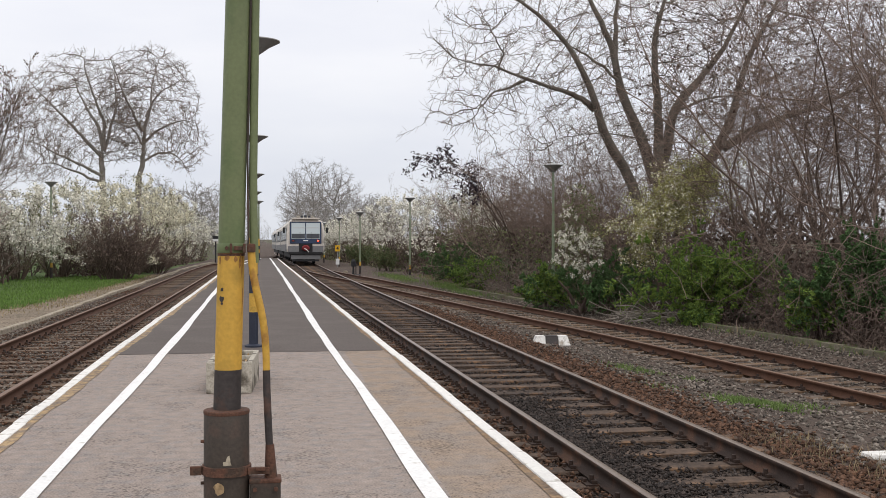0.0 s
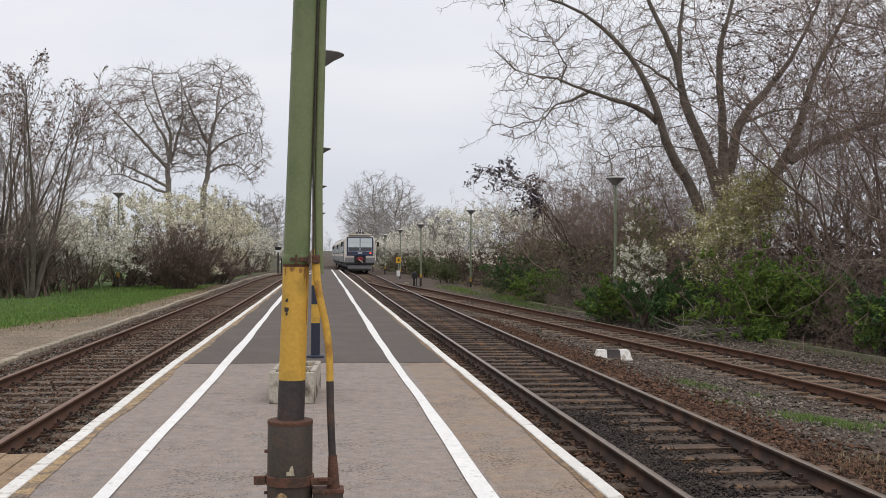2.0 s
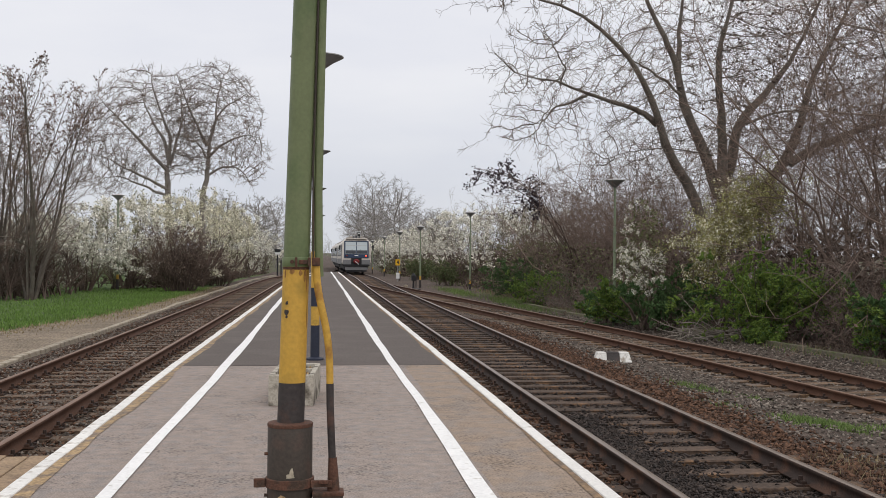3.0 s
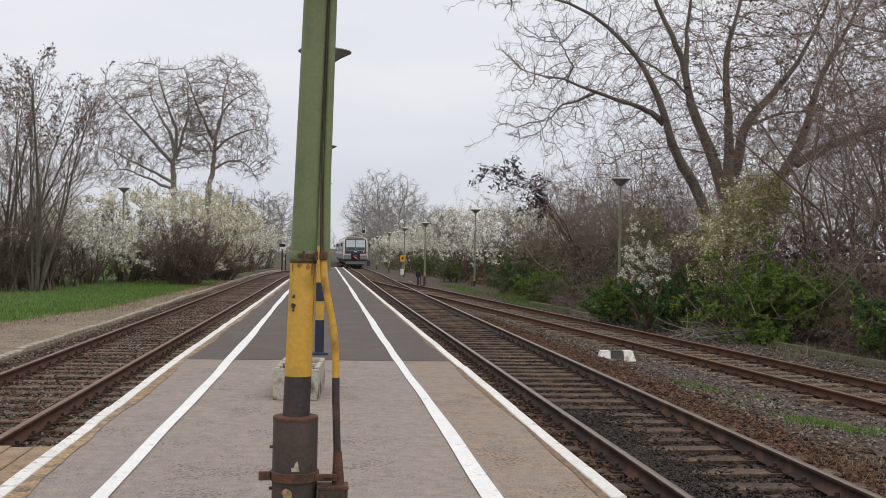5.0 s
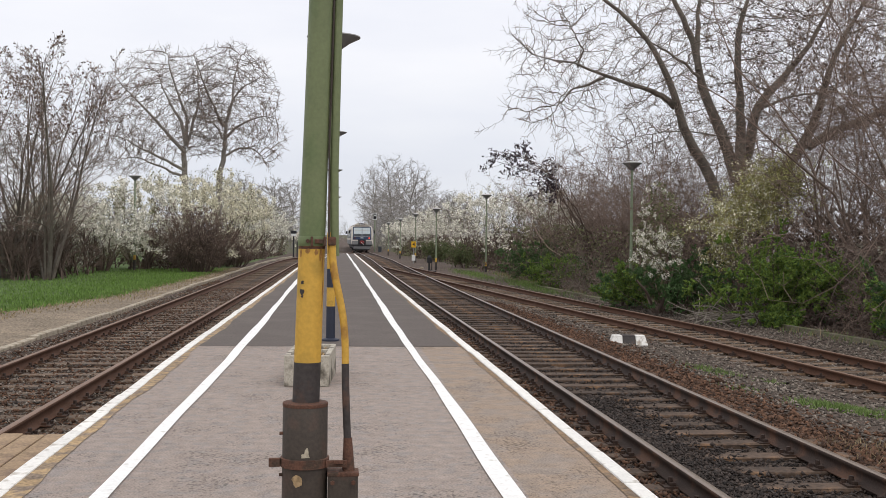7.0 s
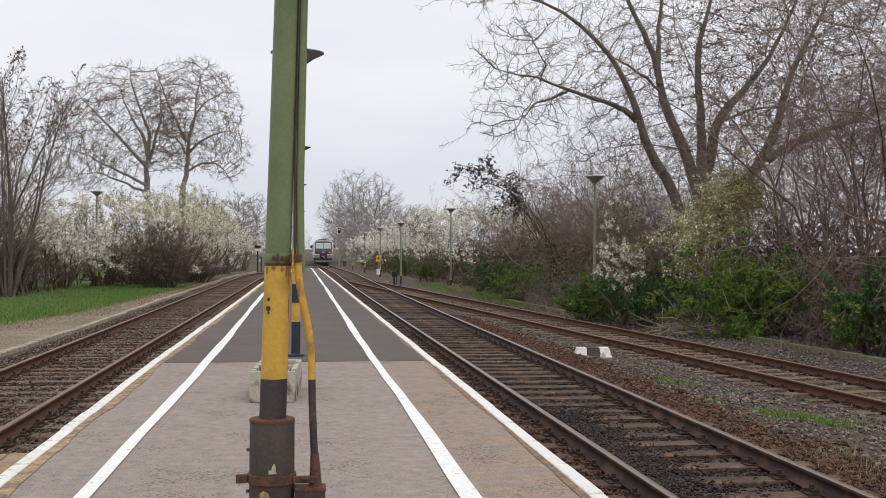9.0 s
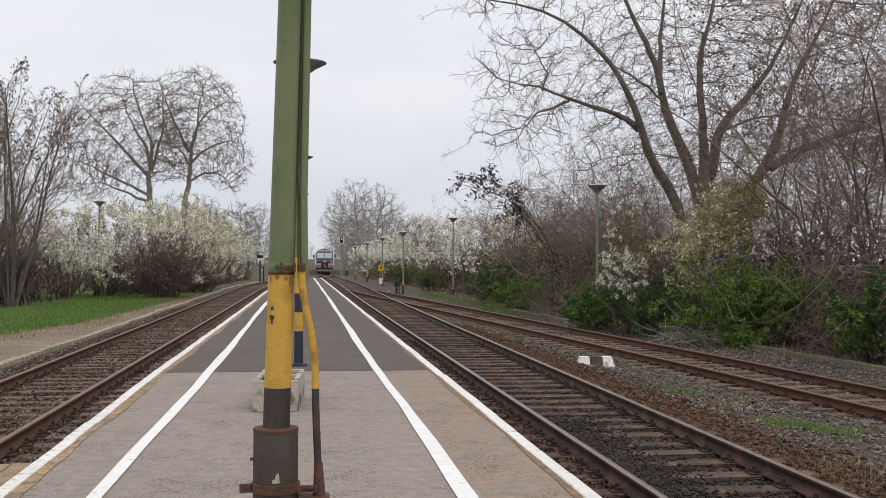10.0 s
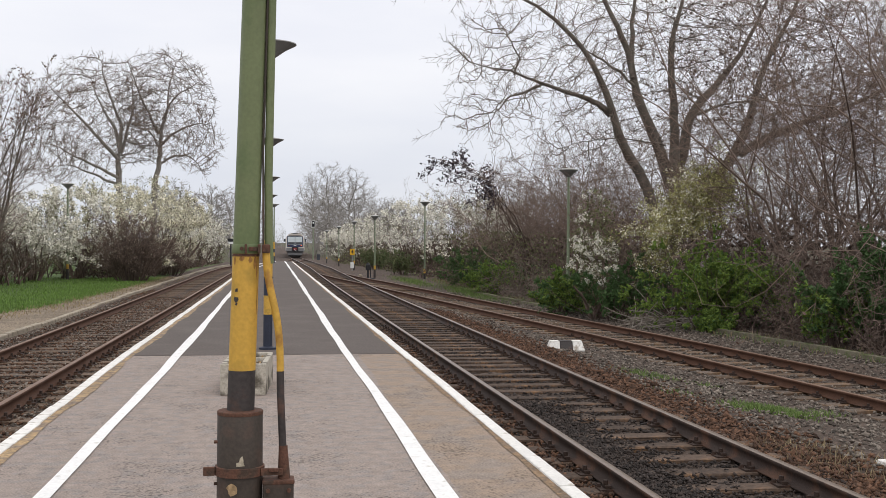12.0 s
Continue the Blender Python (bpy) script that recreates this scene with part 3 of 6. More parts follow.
def rail(name, line, off, level, mats, parent, y0, y1):
    """The rail section swept along a centre line at a side offset; its running surface takes the second material."""
    p = line[(line[:, 1] >= y0) & (line[:, 1] <= y1)]
    t = np.gradient(p, axis=0)
    t /= np.linalg.norm(t, axis=1, keepdims=True)
    nrm = np.stack([t[:, 1], -t[:, 0]], 1)
    z = level(p[:, 1]) if callable(level) else np.full(len(p), level)
    pr = np.array(RAIL_PROFILE)
    k, n = len(pr), len(p)
    xy = p[:, None] + nrm[:, None] * (off + pr[None, :, 0:1])
    v = np.concatenate([xy, (z[:, None] + pr[None, :, 1])[..., None]], -1).reshape(-1, 3)
    idx = np.arange(n * k).reshape(n, k)
    q = np.stack([idx[:-1], np.roll(idx, -1, 1)[:-1], np.roll(idx, -1, 1)[1:], idx[1:]], -1).reshape(-1, 4)
    me = mesh_from(name, v, q)
    ob = link_mesh(name, me, mats, parent)
    face = np.tile(np.arange(k), n - 1)
    me.polygons.foreach_set("material_index", np.isin(face, [6, 7, 8]).astype(np.int32))
    return ob


def sleeper_mesh(name, length, seed):
    bm = boxed(0, 0, -0.06, length, 0.24, 0.14, 0.018)
    r = random.Random(seed)
    for v in bm.verts:
        v.co.z += r.uniform(-0.006, 0.006)
        v.co.y += r.uniform(-0.008, 0.008)
    me = bpy.data.meshes.new(name)
    bm.to_mesh(me)
    bm.free()
    return me


def fastening_mesh():
    """Base plate with two clips and bolts for one rail seat."""
    bm = bmesh.new()
    box(bm, 0, 0, 0.008, 0.34, 0.16, 0.016)
    for s in (-1, 1):
        box(bm, s * 0.095, 0, 0.028, 0.05, 0.11, 0.03, 0.006)
        bmesh.ops.create_cone(bm, cap_ends=True, segments=6, radius1=0.022, radius2=0.02, depth=0.05, matrix=Matrix.Translation((s * 0.105, 0, 0.055)))
        box(bm, s * 0.15, 0.045, 0.03, 0.03, 0.03, 0.03)
    me = bpy.data.meshes.new("rail_fastening")
    bm.to_mesh(me)
    bm.free()
    return me


def build_track(name, line, level, y0, y1, sleeper_mat, rail_mats, label, y_far, skip=None, sink=0.0):
    tr = tagged(new(name), label, "railway track", kind="structure")
    for off in (-0.7525, 0.7525):
        rail("rail", line, off, level, rail_mats, tr, y0, y1)
    meshes = [sleeper_mesh("sleeper", 2.45, s) for s in range(5)]
    for me in meshes:
        me.materials.append(M[sleeper_mat])
    fast = fastening_mesh()
    fast.materials.append(M["rail_side"])
    rng = random.Random(len(name))
    y, i = max(y0, -6.0), 0
    far_v, far_q, off = [], [], 0
    while y < min(y1, y_far):
        x, x2 = float(x_at(line, y)), float(x_at(line, y + 0.5))
        z = float(level(y)) if callable(level) else level
        m = Matrix.Translation((x, y, z - 0.163)) @ Matrix.Rotation(-math.atan2(x2 - x, 0.5) + rng.uniform(-0.02, 0.02), 4, "Z")
        if not (skip and skip(y)):
            ob = new("sleeper", meshes[i % 5])
            ob.parent = tr
            ob.matrix_local = m @ Matrix.Translation((rng.uniform(-0.04, 0.04), rng.uniform(-0.03, 0.03), rng.uniform(-0.012, 0.006) - sink))
            if 4 < y < 26:
                for s in (-0.7525, 0.7525):
                    f = new("rail_fastening", fast)
                    f.parent = tr
                    f.matrix_local = m @ Matrix.Translation((s, 0, 0.012))
        y += 0.61 + rng.uniform(-0.015, 0.015)
        i += 1
    return tr


main_track = build_track("main_track", MAIN, main_level, -6, 400, "sleeper", ("rail_side", "rail_head"), "straight railway track on worn sleepers with polished rails", 120)
loop_track = build_track("loop_track", LOOP, main_level, -6, 159, "sleeper_dark", ("rail_rust", "rail_head_dull"), "rusty loop track on dark sleepers in brown ballast", 110, sink=0.003)
siding = build_track("siding_track", SIDING, siding_level, -6, 70, "sleeper_far", ("rail_rust", "rail_head_dull"), "rust-red siding track that joins the main line at a turnout", 66, skip=lambda y: y > 57)


# ---- ballast stones ----
def stones(name, n, x_of, y_of, size, material, seed, lift=0.0, label="", flat=0.75):
    rng = np.random.default_rng(seed)
    y = y_of(rng, n)
    x = x_of(rng, y)
    z = ground_z(x, y) + lift + rng.uniform(-0.012, 0.02, n)
    o = np.array([[0.9, 0.3, -0.5], [-0.8, 0.6, -0.5], [-0.1, -1.0, -0.4], [0.15, 0.1, 0.85]], float)   # four-cornered shards
    s = size * 1.35 * rng.uniform(0.4, 1.3, (n, 1, 1))
    v = (o[None] * rng.uniform(0.6, 1.3, (n, 4, 3)) + rng.normal(0, 0.25, (n, 4, 3))) * np.stack([rng.uniform(0.9, 1.5, n), rng.uniform(0.55, 1.0, n), rng.uniform(0.5, 1.0, n)], -1)[:, None]
    a = rng.uniform(0, 6.28, n)
    b = rng.uniform(-0.6, 0.6, n)
    ca, sa, cb, sb = np.cos(a), np.sin(a), np.cos(b), np.sin(b)
    vx = v[..., 0] * ca[:, None] - v[..., 1] * sa[:, None]
    vy = v[..., 0] * sa[:, None] + v[..., 1] * ca[:, None]
    vz = v[..., 2] * flat
    v = np.stack([vx, vy * cb[:, None] - vz * sb[:, None], vy * sb[:, None] + vz * cb[:, None]], -1) * s * 0.5
    v += np.stack([x, y, z], -1)[:, None]
    t = np.array([[0, 1, 3], [1, 2, 3], [2, 0, 3], [0, 2, 1]])
    f = (np.arange(n) * 4)[:, None, None] + t[None]
    ob = link_mesh(name, mesh_from(name, v.reshape(-1, 3), f.reshape(-1, 3)), material)
    return tagged(ob, label, "ballast", kind="stuff")


def close_y(lo, hi, p=2.0):
    return lambda r, n: lo + (hi - lo) * r.uniform(0, 1, n) ** p


near_y = close_y(6.5, 34, 1.7)
stones("ballast_stones", 22000, lambda r, y: r.uniform(2.05, 4.85, len(y)), near_y, 0.046, "stone_dark", 11, 0.01, "dark oily crushed stone between the rails")
stones("ballast_stones", 9000, lambda r, y: 2.95 + np.abs(r.normal(0, 0.30, len(y))), close_y(6.5, 13.5, 1.3), 0.04, "stone_dark", 16, 0.04, "dark oily crushed stone heaped over the sleepers")
stones("ballast_stones", 6000, lambda r, y: r.uniform(2.05, 2.75, len(y)), close_y(6.5, 26, 1.5), 0.05, "stone_brown", 17, 0.02, "rust-brown crushed stone along the platform")
stones("ballast_stones", 17000, lambda r, y: 4.40 + np.abs(r.normal(0, 0.62, len(y))), near_y, 0.06, "stone_brown", 12, 0.015, "rust-brown crushed stone beside the track")
stones("ballast_stones", 26000, lambda r, y: 4.9 + (np.maximum(x_at(SIDING, y), 6.5) + 3.4 - 4.9) * r.uniform(0.04, 1, len(y)) ** 0.85, close_y(8, 46, 1.4), 0.06, "stone_grey", 13, 0.015, "grey crushed stone between the tracks")
stones("ballast_stones", 20000, lambda r, y: x_at(LOOP, y) + r.uniform(-1.4, 1.75, len(y)), close_y(8, 46, 1.6), 0.045, "stone_brown", 14, 0.014, "dark brown crushed stone under the loop track")
stones("ballast_stones", 2600, lambda r, y: x_at(LOOP, y) + r.uniform(-0.7, 0.7, len(y)), close_y(8, 40, 1.6), 0.045, "stone_brown", 18, 0.04, "dark stone that half buries the loop track's sleepers")
stones("ballast_stones", 14000, lambda r, y: x_at(LOOP, y) + r.uniform(-1.4, 1.75, len(y)), close_y(8, 40, 1.6), 0.05, "stone_grey", 15, 0.02, "loose pale stones along the loop track")


# ---- old kerb beside the loop track ----
def build_low_kerb():
    k = tagged(new("low_kerb"), "low weathered stone kerb beside the loop track", "kerb", kind="structure")
    y = 2.0
    rng = random.Random(6)
    while y < 92:
        x, x2 = float(x_at(LOOP, y)), float(x_at(LOOP, y + 1.5))
        bm = boxed(0, 0, -0.12, 0.15, 1.495, 0.28, 0.02)
        s = part("kerb_stone", bm, "kerb_grey", k)
        s.matrix_local = Matrix.Translation(((x + x2) / 2 - 1.55 + rng.uniform(-0.02, 0.02), y + 0.75, -0.275 + rng.uniform(-0.028, 0.008))) @ Matrix.Rotation(-math.atan2(x2 - x, 1.5) + rng.uniform(-0.012, 0.012), 4, "Z")
        y += 1.5


build_low_kerb()


def build_mossy_kerb():
    k = tagged(new("mossy_kerb"), "half-buried mossy kerb at the foot of the thicket", "kerb", kind="structure")
    pts = smooth_line([(13.2, 12), (12.3, 18), (11.65, 24), (11.05, 29), (9.9, 33.5), (9.1, 38), (8.4, 46)], 1.0)
    rng = random.Random(9)
    for (x, y), (x2, y2) in zip(pts, pts[1:]):
        bm = boxed(0, 0, 0, 0.14, math.hypot(x2 - x, y2 - y) - 0.01, 0.2, 0.02)
        s = part("kerb_stone", bm, "kerb_moss", k)
        s.matrix_local = Matrix.Translation(((x + x2) / 2, (y + y2) / 2, float(ground_z(x, y)) + 0.03 + rng.uniform(-0.02, 0.015))) @ Matrix.Rotation(-math.atan2(x2 - x, y2 - y) + rng.uniform(-0.02, 0.02), 4, "Z")


build_mossy_kerb()


def build_crossing():
    c = tagged(new("crossing_boards"), "sun-bleached timber boards laid beside the loop rail", "timber crossing", kind="structure")
    for i in range(4):
        bm = boxed(0, 0, 0, 0.19, 2.9, 0.12, 0.012)
        b = part("board", bm, "plank", c)
        b.location = (-2.28 - 0.2 * i, 8.95 + (i % 2) * 0.05, -0.33 + 0.004 * i)


build_crossing()


# ---- platform lamps ----
def lamp_head(parent, z, r=0.385, axis=None):
    ax = axis or (lambda q: (0, 0))
    part("shade", lathe([(0.05, z - 0.22), (0.075, z - 0.20), (r * 0.62, z - 0.08), (r * 0.97, z - 0.01), (r, z)], 28, axis=lambda q: ax(z)), "lamp_metal", parent, "grey cone-shaped lamp shade", True)
    part("lid", lathe([(r + 0.012, z + 0.002), (r + 0.012, z + 0.015), (r * 0.6, z + 0.05), (0.05, z + 0.075)], 28, axis=lambda q: ax(z)), "lamp_lid", parent, "flat pale lamp lid", True)


def build_near_pole():
    d, x0 = 5.42, -0.131
    th = thing("lamp_post", (x0, d, 0), "green, yellow and black steel lamp post with a rusty folding foot", "lamp post", "lamp posts on the platform")
    lean = math.tan(radians(1.6))
    ax = lambda z: ((z - 0.7) * lean if z > 0.7 else 0.0, 0)
    part("foot", lathe([(0.20, 0.0), (0.20, 0.03), (0.111, 0.04), (0.109, 0.46), (0.108, 0.770), (0.106, 0.773), (0.06, 0.776)], 40), "post_dark", th, "dark rusty tubular foot", True)
    part("foot_rim", lathe([(0.1090, 0.760), (0.1098, 0.764), (0.1098, 0.774), (0.107, 0.778), (0.066, 0.781)], 40), "rust", th, "rusty rim", True)
    part("black_band", lathe([(0.0655, 0.76), (0.0645, 0.972)], 36, axis=ax), "black_paint", th, "matt black painted band", True)
    part("yellow_band", lathe([(0.0645, 0.970), (0.0635, 1.545)], 36, axis=ax), "yellow_paint", th, "chipped yellow painted band", True)
    part("green_shaft", lathe([(0.0630, 1.540), (0.0585, 3.0), (0.05, 4.36)], 36, axis=ax), "green_paint", th, "olive green painted shaft", True)
    part("rust_ring", lathe([(0.0645, 1.519), (0.0645, 1.532)], 36, axis=ax), "rust", th, "", True)
    lamp_head(th, 4.56, axis=ax)
    # clamp
    cx = ax(1.555)[0]
    clamp = part("clamp", lathe([(0.0665, 1.533), (0.0685, 1.537), (0.0685, 1.575), (0.0665, 1.579)], 36, axis=ax), "green_paint", th, "green band clamp with rusty bolts", True)
    for q in ((0.000, -0.070, 1.556, 0.012, 0.022, 0.046, 0.003), (0.062, -0.062, 1.556, 0.014, 0.03, 0.044, 0.003), (0.095, -0.045, 1.557, 0.040, 0.036, 0.042, 0.008)):
        part("lug", boxed(cx + q[0], *q[1:]), "rust", clamp, "rusty lug")
    part("bolt", boxed(cx + 0.034, -0.068, 1.556, 0.040, 0.016, 0.020, 0.003), "rust", clamp, "rusty bolt")
    bm = bmesh.new()
    bmesh.ops.create_cone(bm, cap_ends=True, segments=6, radius1=0.010, radius2=0.010, depth=0.02, matrix=Matrix.Translation((cx - 0.02, -0.073, 1.557)) @ Matrix.Rotation(1.57, 4, "X"))
    part("bolt", bm, "rust", clamp, "rusty bolt")
    # conduits
    up = np.array([[[cx + 0.112, -0.012, 1.485], [cx + 0.108, -0.012, 1.60], [cx + 0.104, -0.012, 1.9], [ax(2.8)[0] + 0.083, -0.01, 2.8], [ax(4.2)[0] + 0.07, 0, 4.2]]])
    tubes("conduit", [(up, np.full((1, 5), 0.0205), 14)], "green_paint", th, "green cable conduit")
    thin = np.array([[[cx + 0.082, -0.03, 1.545], [cx + 0.080, -0.03, 1.8], [cx + 0.078, -0.03, 2.0], [ax(2.8)[0] + 0.062, -0.025, 2.8], [ax(4.2)[0] + 0.055, 0, 4.2]]])
    tubes("earth_wire", [(thin, np.full((1, 5), 0.005), 8)], "post_dark", th, "thin rusty wire")

    def lower(t):
        c = np.array([(0.118, 1.545), (0.122, 1.46), (0.138, 1.37), (0.168, 1.25), (0.182, 1.16), (0.189, 1.06), (0.190, 0.965), (0.192, 0.86), (0.198, 0.72), (0.204, 0.60), (0.207, 0.52)])
        y = np.interp(t, c[::-1, 1], c[::-1, 0])
        return y
    zs = np.linspace(1.545, 0.965, 18)
    xs = np.convolve(np.pad(lower(zs), 2, "edge"), np.ones(5) / 5, "valid")
    tubes("yellow_conduit", [(np.stack([xs, np.full(18, -0.035), zs], 1)[None], np.linspace(0.019, 0.0175, 18)[None], 14)], "yellow_pipe", th, "bent yellow conduit with rust streaks")
    zs2 = np.linspace(0.968, 0.59, 8)
    tubes("black_conduit", [(np.stack([lower(zs2), np.full(8, -0.035), zs2], 1)[None], np.full((1, 8), 0.0185), 14)], "black_paint", th, "black conduit")
    part("sleeve", lathe([(0.021, 0.61), (0.022, 0.585), (0.031, 0.45)], 16, axis=lambda z: (0.206 + (0.6 - z) * 0.03, -0.035)), "rust", th, "rusty conical sleeve", True)
    # bracket and box
    br = part("bracket", lathe([(0.111, 0.468), (0.118, 0.470), (0.118, 0.512), (0.111, 0.514)], 40), "rust", th, "rusty bracket ring", True)
    part("lug", boxed(-0.144, -0.03, 0.492, 0.055, 0.022, 0.042, 0.004), "rust", br)
    part("arm", boxed(0.152, -0.06, 0.488, 0.105, 0.022, 0.034, 0.004), "rust", br)
    part("bolt", boxed(0.160, -0.075, 0.500, 0.045, 0.03, 0.016, 0.004), "rust", br)
    bm = boxed(0.184, -0.035, 0.28, 0.146, 0.11, 0.34, 0.016)
    jb = part("junction_box", bm, "post_dark", th, "rusty cast-iron cable box")
    bm = bmesh.new()
    box(bm, 0.184, -0.035, 0.442, 0.153, 0.117, 0.02, 0.006)
    for x, z in ((0.134, 0.405), (0.234, 0.405)):
        bmesh.ops.create_cone(bm, cap_ends=True, segments=6, radius1=0.011, radius2=0.011, depth=0.02, matrix=Matrix.Translation((x, -0.096, z)) @ Matrix.Rotation(1.57, 4, "X"))
    part("box_lid", bm, "rust", jb)
    for z in (0.43, 0.63):
        bm = bmesh.new()
        bmesh.ops.create_cone(bm, cap_ends=True, segments=8, radius1=0.008, radius2=0.008, depth=0.02, matrix=Matrix.Translation((-0.112, -0.02, z)) @ Matrix.Rotation(1.57, 4, "Y"))
        part("hinge_pin", bm, "rust", th)

    # chips and paper scraps, thin ragged patches that follow the tube
    def patch(name, ang, z, w, h, r, material, seed, axis):
        rr = random.Random(seed)
        bm = bmesh.new()
        ring = []
        for k in range(11):
            a = 6.283 * k / 11
            f = rr.uniform(0.65, 1.15)
            da, dz = math.cos(a) * w * f / r / 2, math.sin(a) * h * f / 2
            o = axis(z + dz)[0]
            ring.append(bm.verts.new((o + (r + 0.0012) * math.sin(ang + da), -(r + 0.0012) * math.cos(ang + da), z + dz)))
        bm.faces.new(ring)
        part(name, bm, material, th)

    patch("paint_chip", -0.62, 1.358, 0.018, 0.022, 0.0642, "black_paint", 1, ax)
    patch("paint_chip", -0.64, 1.314, 0.026, 0.034, 0.0643, "black_paint", 2, ax)
    patch("paint_chip", -0.60, 1.292, 0.016, 0.016, 0.0643, "black_paint", 8, ax)
    for k, (ang, z, w, h) in enumerate(((0.75, 1.49, 0.016, 0.07), (0.98, 1.46, 0.010, 0.12), (0.35, 1.505, 0.020, 0.035), (-0.3, 1.508, 0.026, 0.030), (-0.9, 1.50, 0.012, 0.05), (1.15, 1.30, 0.008, 0.16))):
        patch("rust_streak", ang, z, w, h, 0.0640, "rust_stain", 20 + k, ax)
    z0 = lambda z: (0, 0)
    patch("paper_scrap", 0.02, 0.535, 0.05, 0.024, 0.1093, "paper", 3, z0)
    patch("paper_scrap", 0.10, 0.555, 0.022, 0.05, 0.1093, "paper", 4, z0)
    patch("paper_scrap", -0.32, 0.415, 0.055, 0.055, 0.111, "worn_tan", 5, z0)
    return th


near_pole = build_near_pole()


def build_far_pole():
    th = thing("lamp_post", (-0.005, 16.6, 0), "green lamp post with black and yellow warning bands", "lamp post", "lamp posts on the platform")
    part("foot", lathe([(0.13, 0), (0.13, 0.03), (0.068, 0.05), (0.0655, 0.52)], 20), "navy_paint", th, "blue-black painted foot", True)
    part("yellow_band", lathe([(0.0645, 0.52), (0.0645, 0.80)], 20), "yellow_paint", th, "", True)
    part("dark_band", lathe([(0.064, 0.80), (0.064, 1.08)], 20), "navy_paint", th, "", True)
    part("upper_yellow_band", lathe([(0.0635, 1.08), (0.0635, 1.62)], 20), "yellow_paint", th, "", True)
    part("shaft", lathe([(0.06, 1.62), (0.048, 4.36)], 20), "green_paint", th, "olive green shaft", True)
    lamp_head(th, 4.51)
    return th


far_pole = build_far_pole()
for x, y in ((0.02, 32.0), (0.1, 50.5), (0.15, 69.5), (0.4, 86.5)):
    copy_thing(far_pole, pose(x, y, 0))


# ---- lamps beside the tracks ----
def build_side_lamp(h, label, r=0.31):
    th = thing("street_lamp", (0, 0, 0), label, "lamp post", "lamps beside the tracks")
    part("foot", lathe([(0.07, 0), (0.062, 0.5)], 14), "black_paint", th, "", True)
    part("yellow_band", lathe([(0.061, 0.5), (0.06, 0.72)], 14), "yellow_paint", th, "", True)
    part("shaft", lathe([(0.055, 0.72), (0.036, h - 0.2)], 14), "pole_pale", th, "pale green steel shaft", True)
    lamp_head(th, h, r)
    return th


side = build_side_lamp(4.55, "pale steel lamp post with a cone shade among bushes")
side.matrix_basis = pose(9.36, 34, -0.62)
copy_thing(side, pose(8.8, 62.6, -0.62))
copy_thing(side, pose(-9.5, 55.1, -0.25))
low = build_side_lamp(3.6, "slim steel lamp post with a cone shade beside the turnout", 0.26)
low.matrix_basis = pose(6.12, 64.5, -0.45)
for x, y in ((6.25, 82), (6.3, 101), (6.3, 122)):
    copy_thing(low, pose(x, y, -0.45 + float(dip(y))))


# ---- concrete planter ----
def build_planter():
    th = thing("planter", (-0.215, 12.25, 0), "weathered concrete trough planter with dry soil", "planter")
    bm = bmesh.new()
    w, l, h, t = 0.47, 1.25, 0.325, 0.055
    th.rotation_euler = (0, 0, radians(-3.5))
    box(bm, 0, 0, 0.055, w - 0.03, l - 0.03, 0.09, 0.008)
    for s in (-1, 1):
        box(bm, s * (w - t) / 2, 0, h / 2, t, l, h, 0.012)
        box(bm, 0, s * (l - t) / 2, h / 2 + 0.002, w - 0.008, t + 0.006, h, 0.012)
    part("trough", bm, "concrete", th, "mottled grey concrete trough")
    bm = bmesh.new()
    box(bm, 0, 0.08, h - 0.030, w - 2 * t + 0.01, 0.05, 0.05, 0.006)
    part("cross_bar", bm, "concrete", th)
    bm = bmesh.new()
    bmesh.ops.create_grid(bm, x_segments=8, y_segments=22, size=0.5, matrix=Matrix.Translation((0, 0, h - 0.09)) @ Matrix.Diagonal((w - 2 * t, l - 2 * t, 1, 1)))
    r = random.Random(2)
    for v in bm.verts:
        v.co.z += r.uniform(-0.02, 0.02)
    part("soil", bm, "side_stone", th, "dry crumbly soil")
    rng = np.random.default_rng(5)
    p = np.stack([rng.uniform(-0.17, 0.17, 60), rng.uniform(-0.5, 0.5, 60), rng.uniform(h - 0.07, h - 0.02, 60)], 1)
    flecks("dead_leaves", p, 0.02, rng, "worn_tan", th, "dead ochre leaves")


build_planter()


# ---- markers and signals ----
def build_fouling_marker():
    th = thing("fouling_marker", (5.93, 21.7, -0.55), "white and black painted concrete marker between the tracks", "track marker")
    for x, w, m in ((-0.255, 0.25, "kerb_white"), (0.0, 0.26, "black_paint"), (0.255, 0.25, "kerb_white")):
        bm = boxed(x, 0, 0.09, w, 0.30, 0.22, 0.03)
        for v in bm.verts:
            if v.co.z > 0.12:
                v.co.y *= 0.6
                if abs(v.co.x) > 0.3:
                    v.co.x *= 0.86
        part("block", bm, m, th)
    th.rotation_euler = (0, 0, radians(-3))
    th2 = thing("marker_stone", (6.08, 9.75, -0.61), "white painted marker stone in the gravel", "track marker")
    part("block", boxed(0, 0, 0.06, 0.62, 0.22, 0.2, 0.035), "kerb_white", th2)


build_fouling_marker()


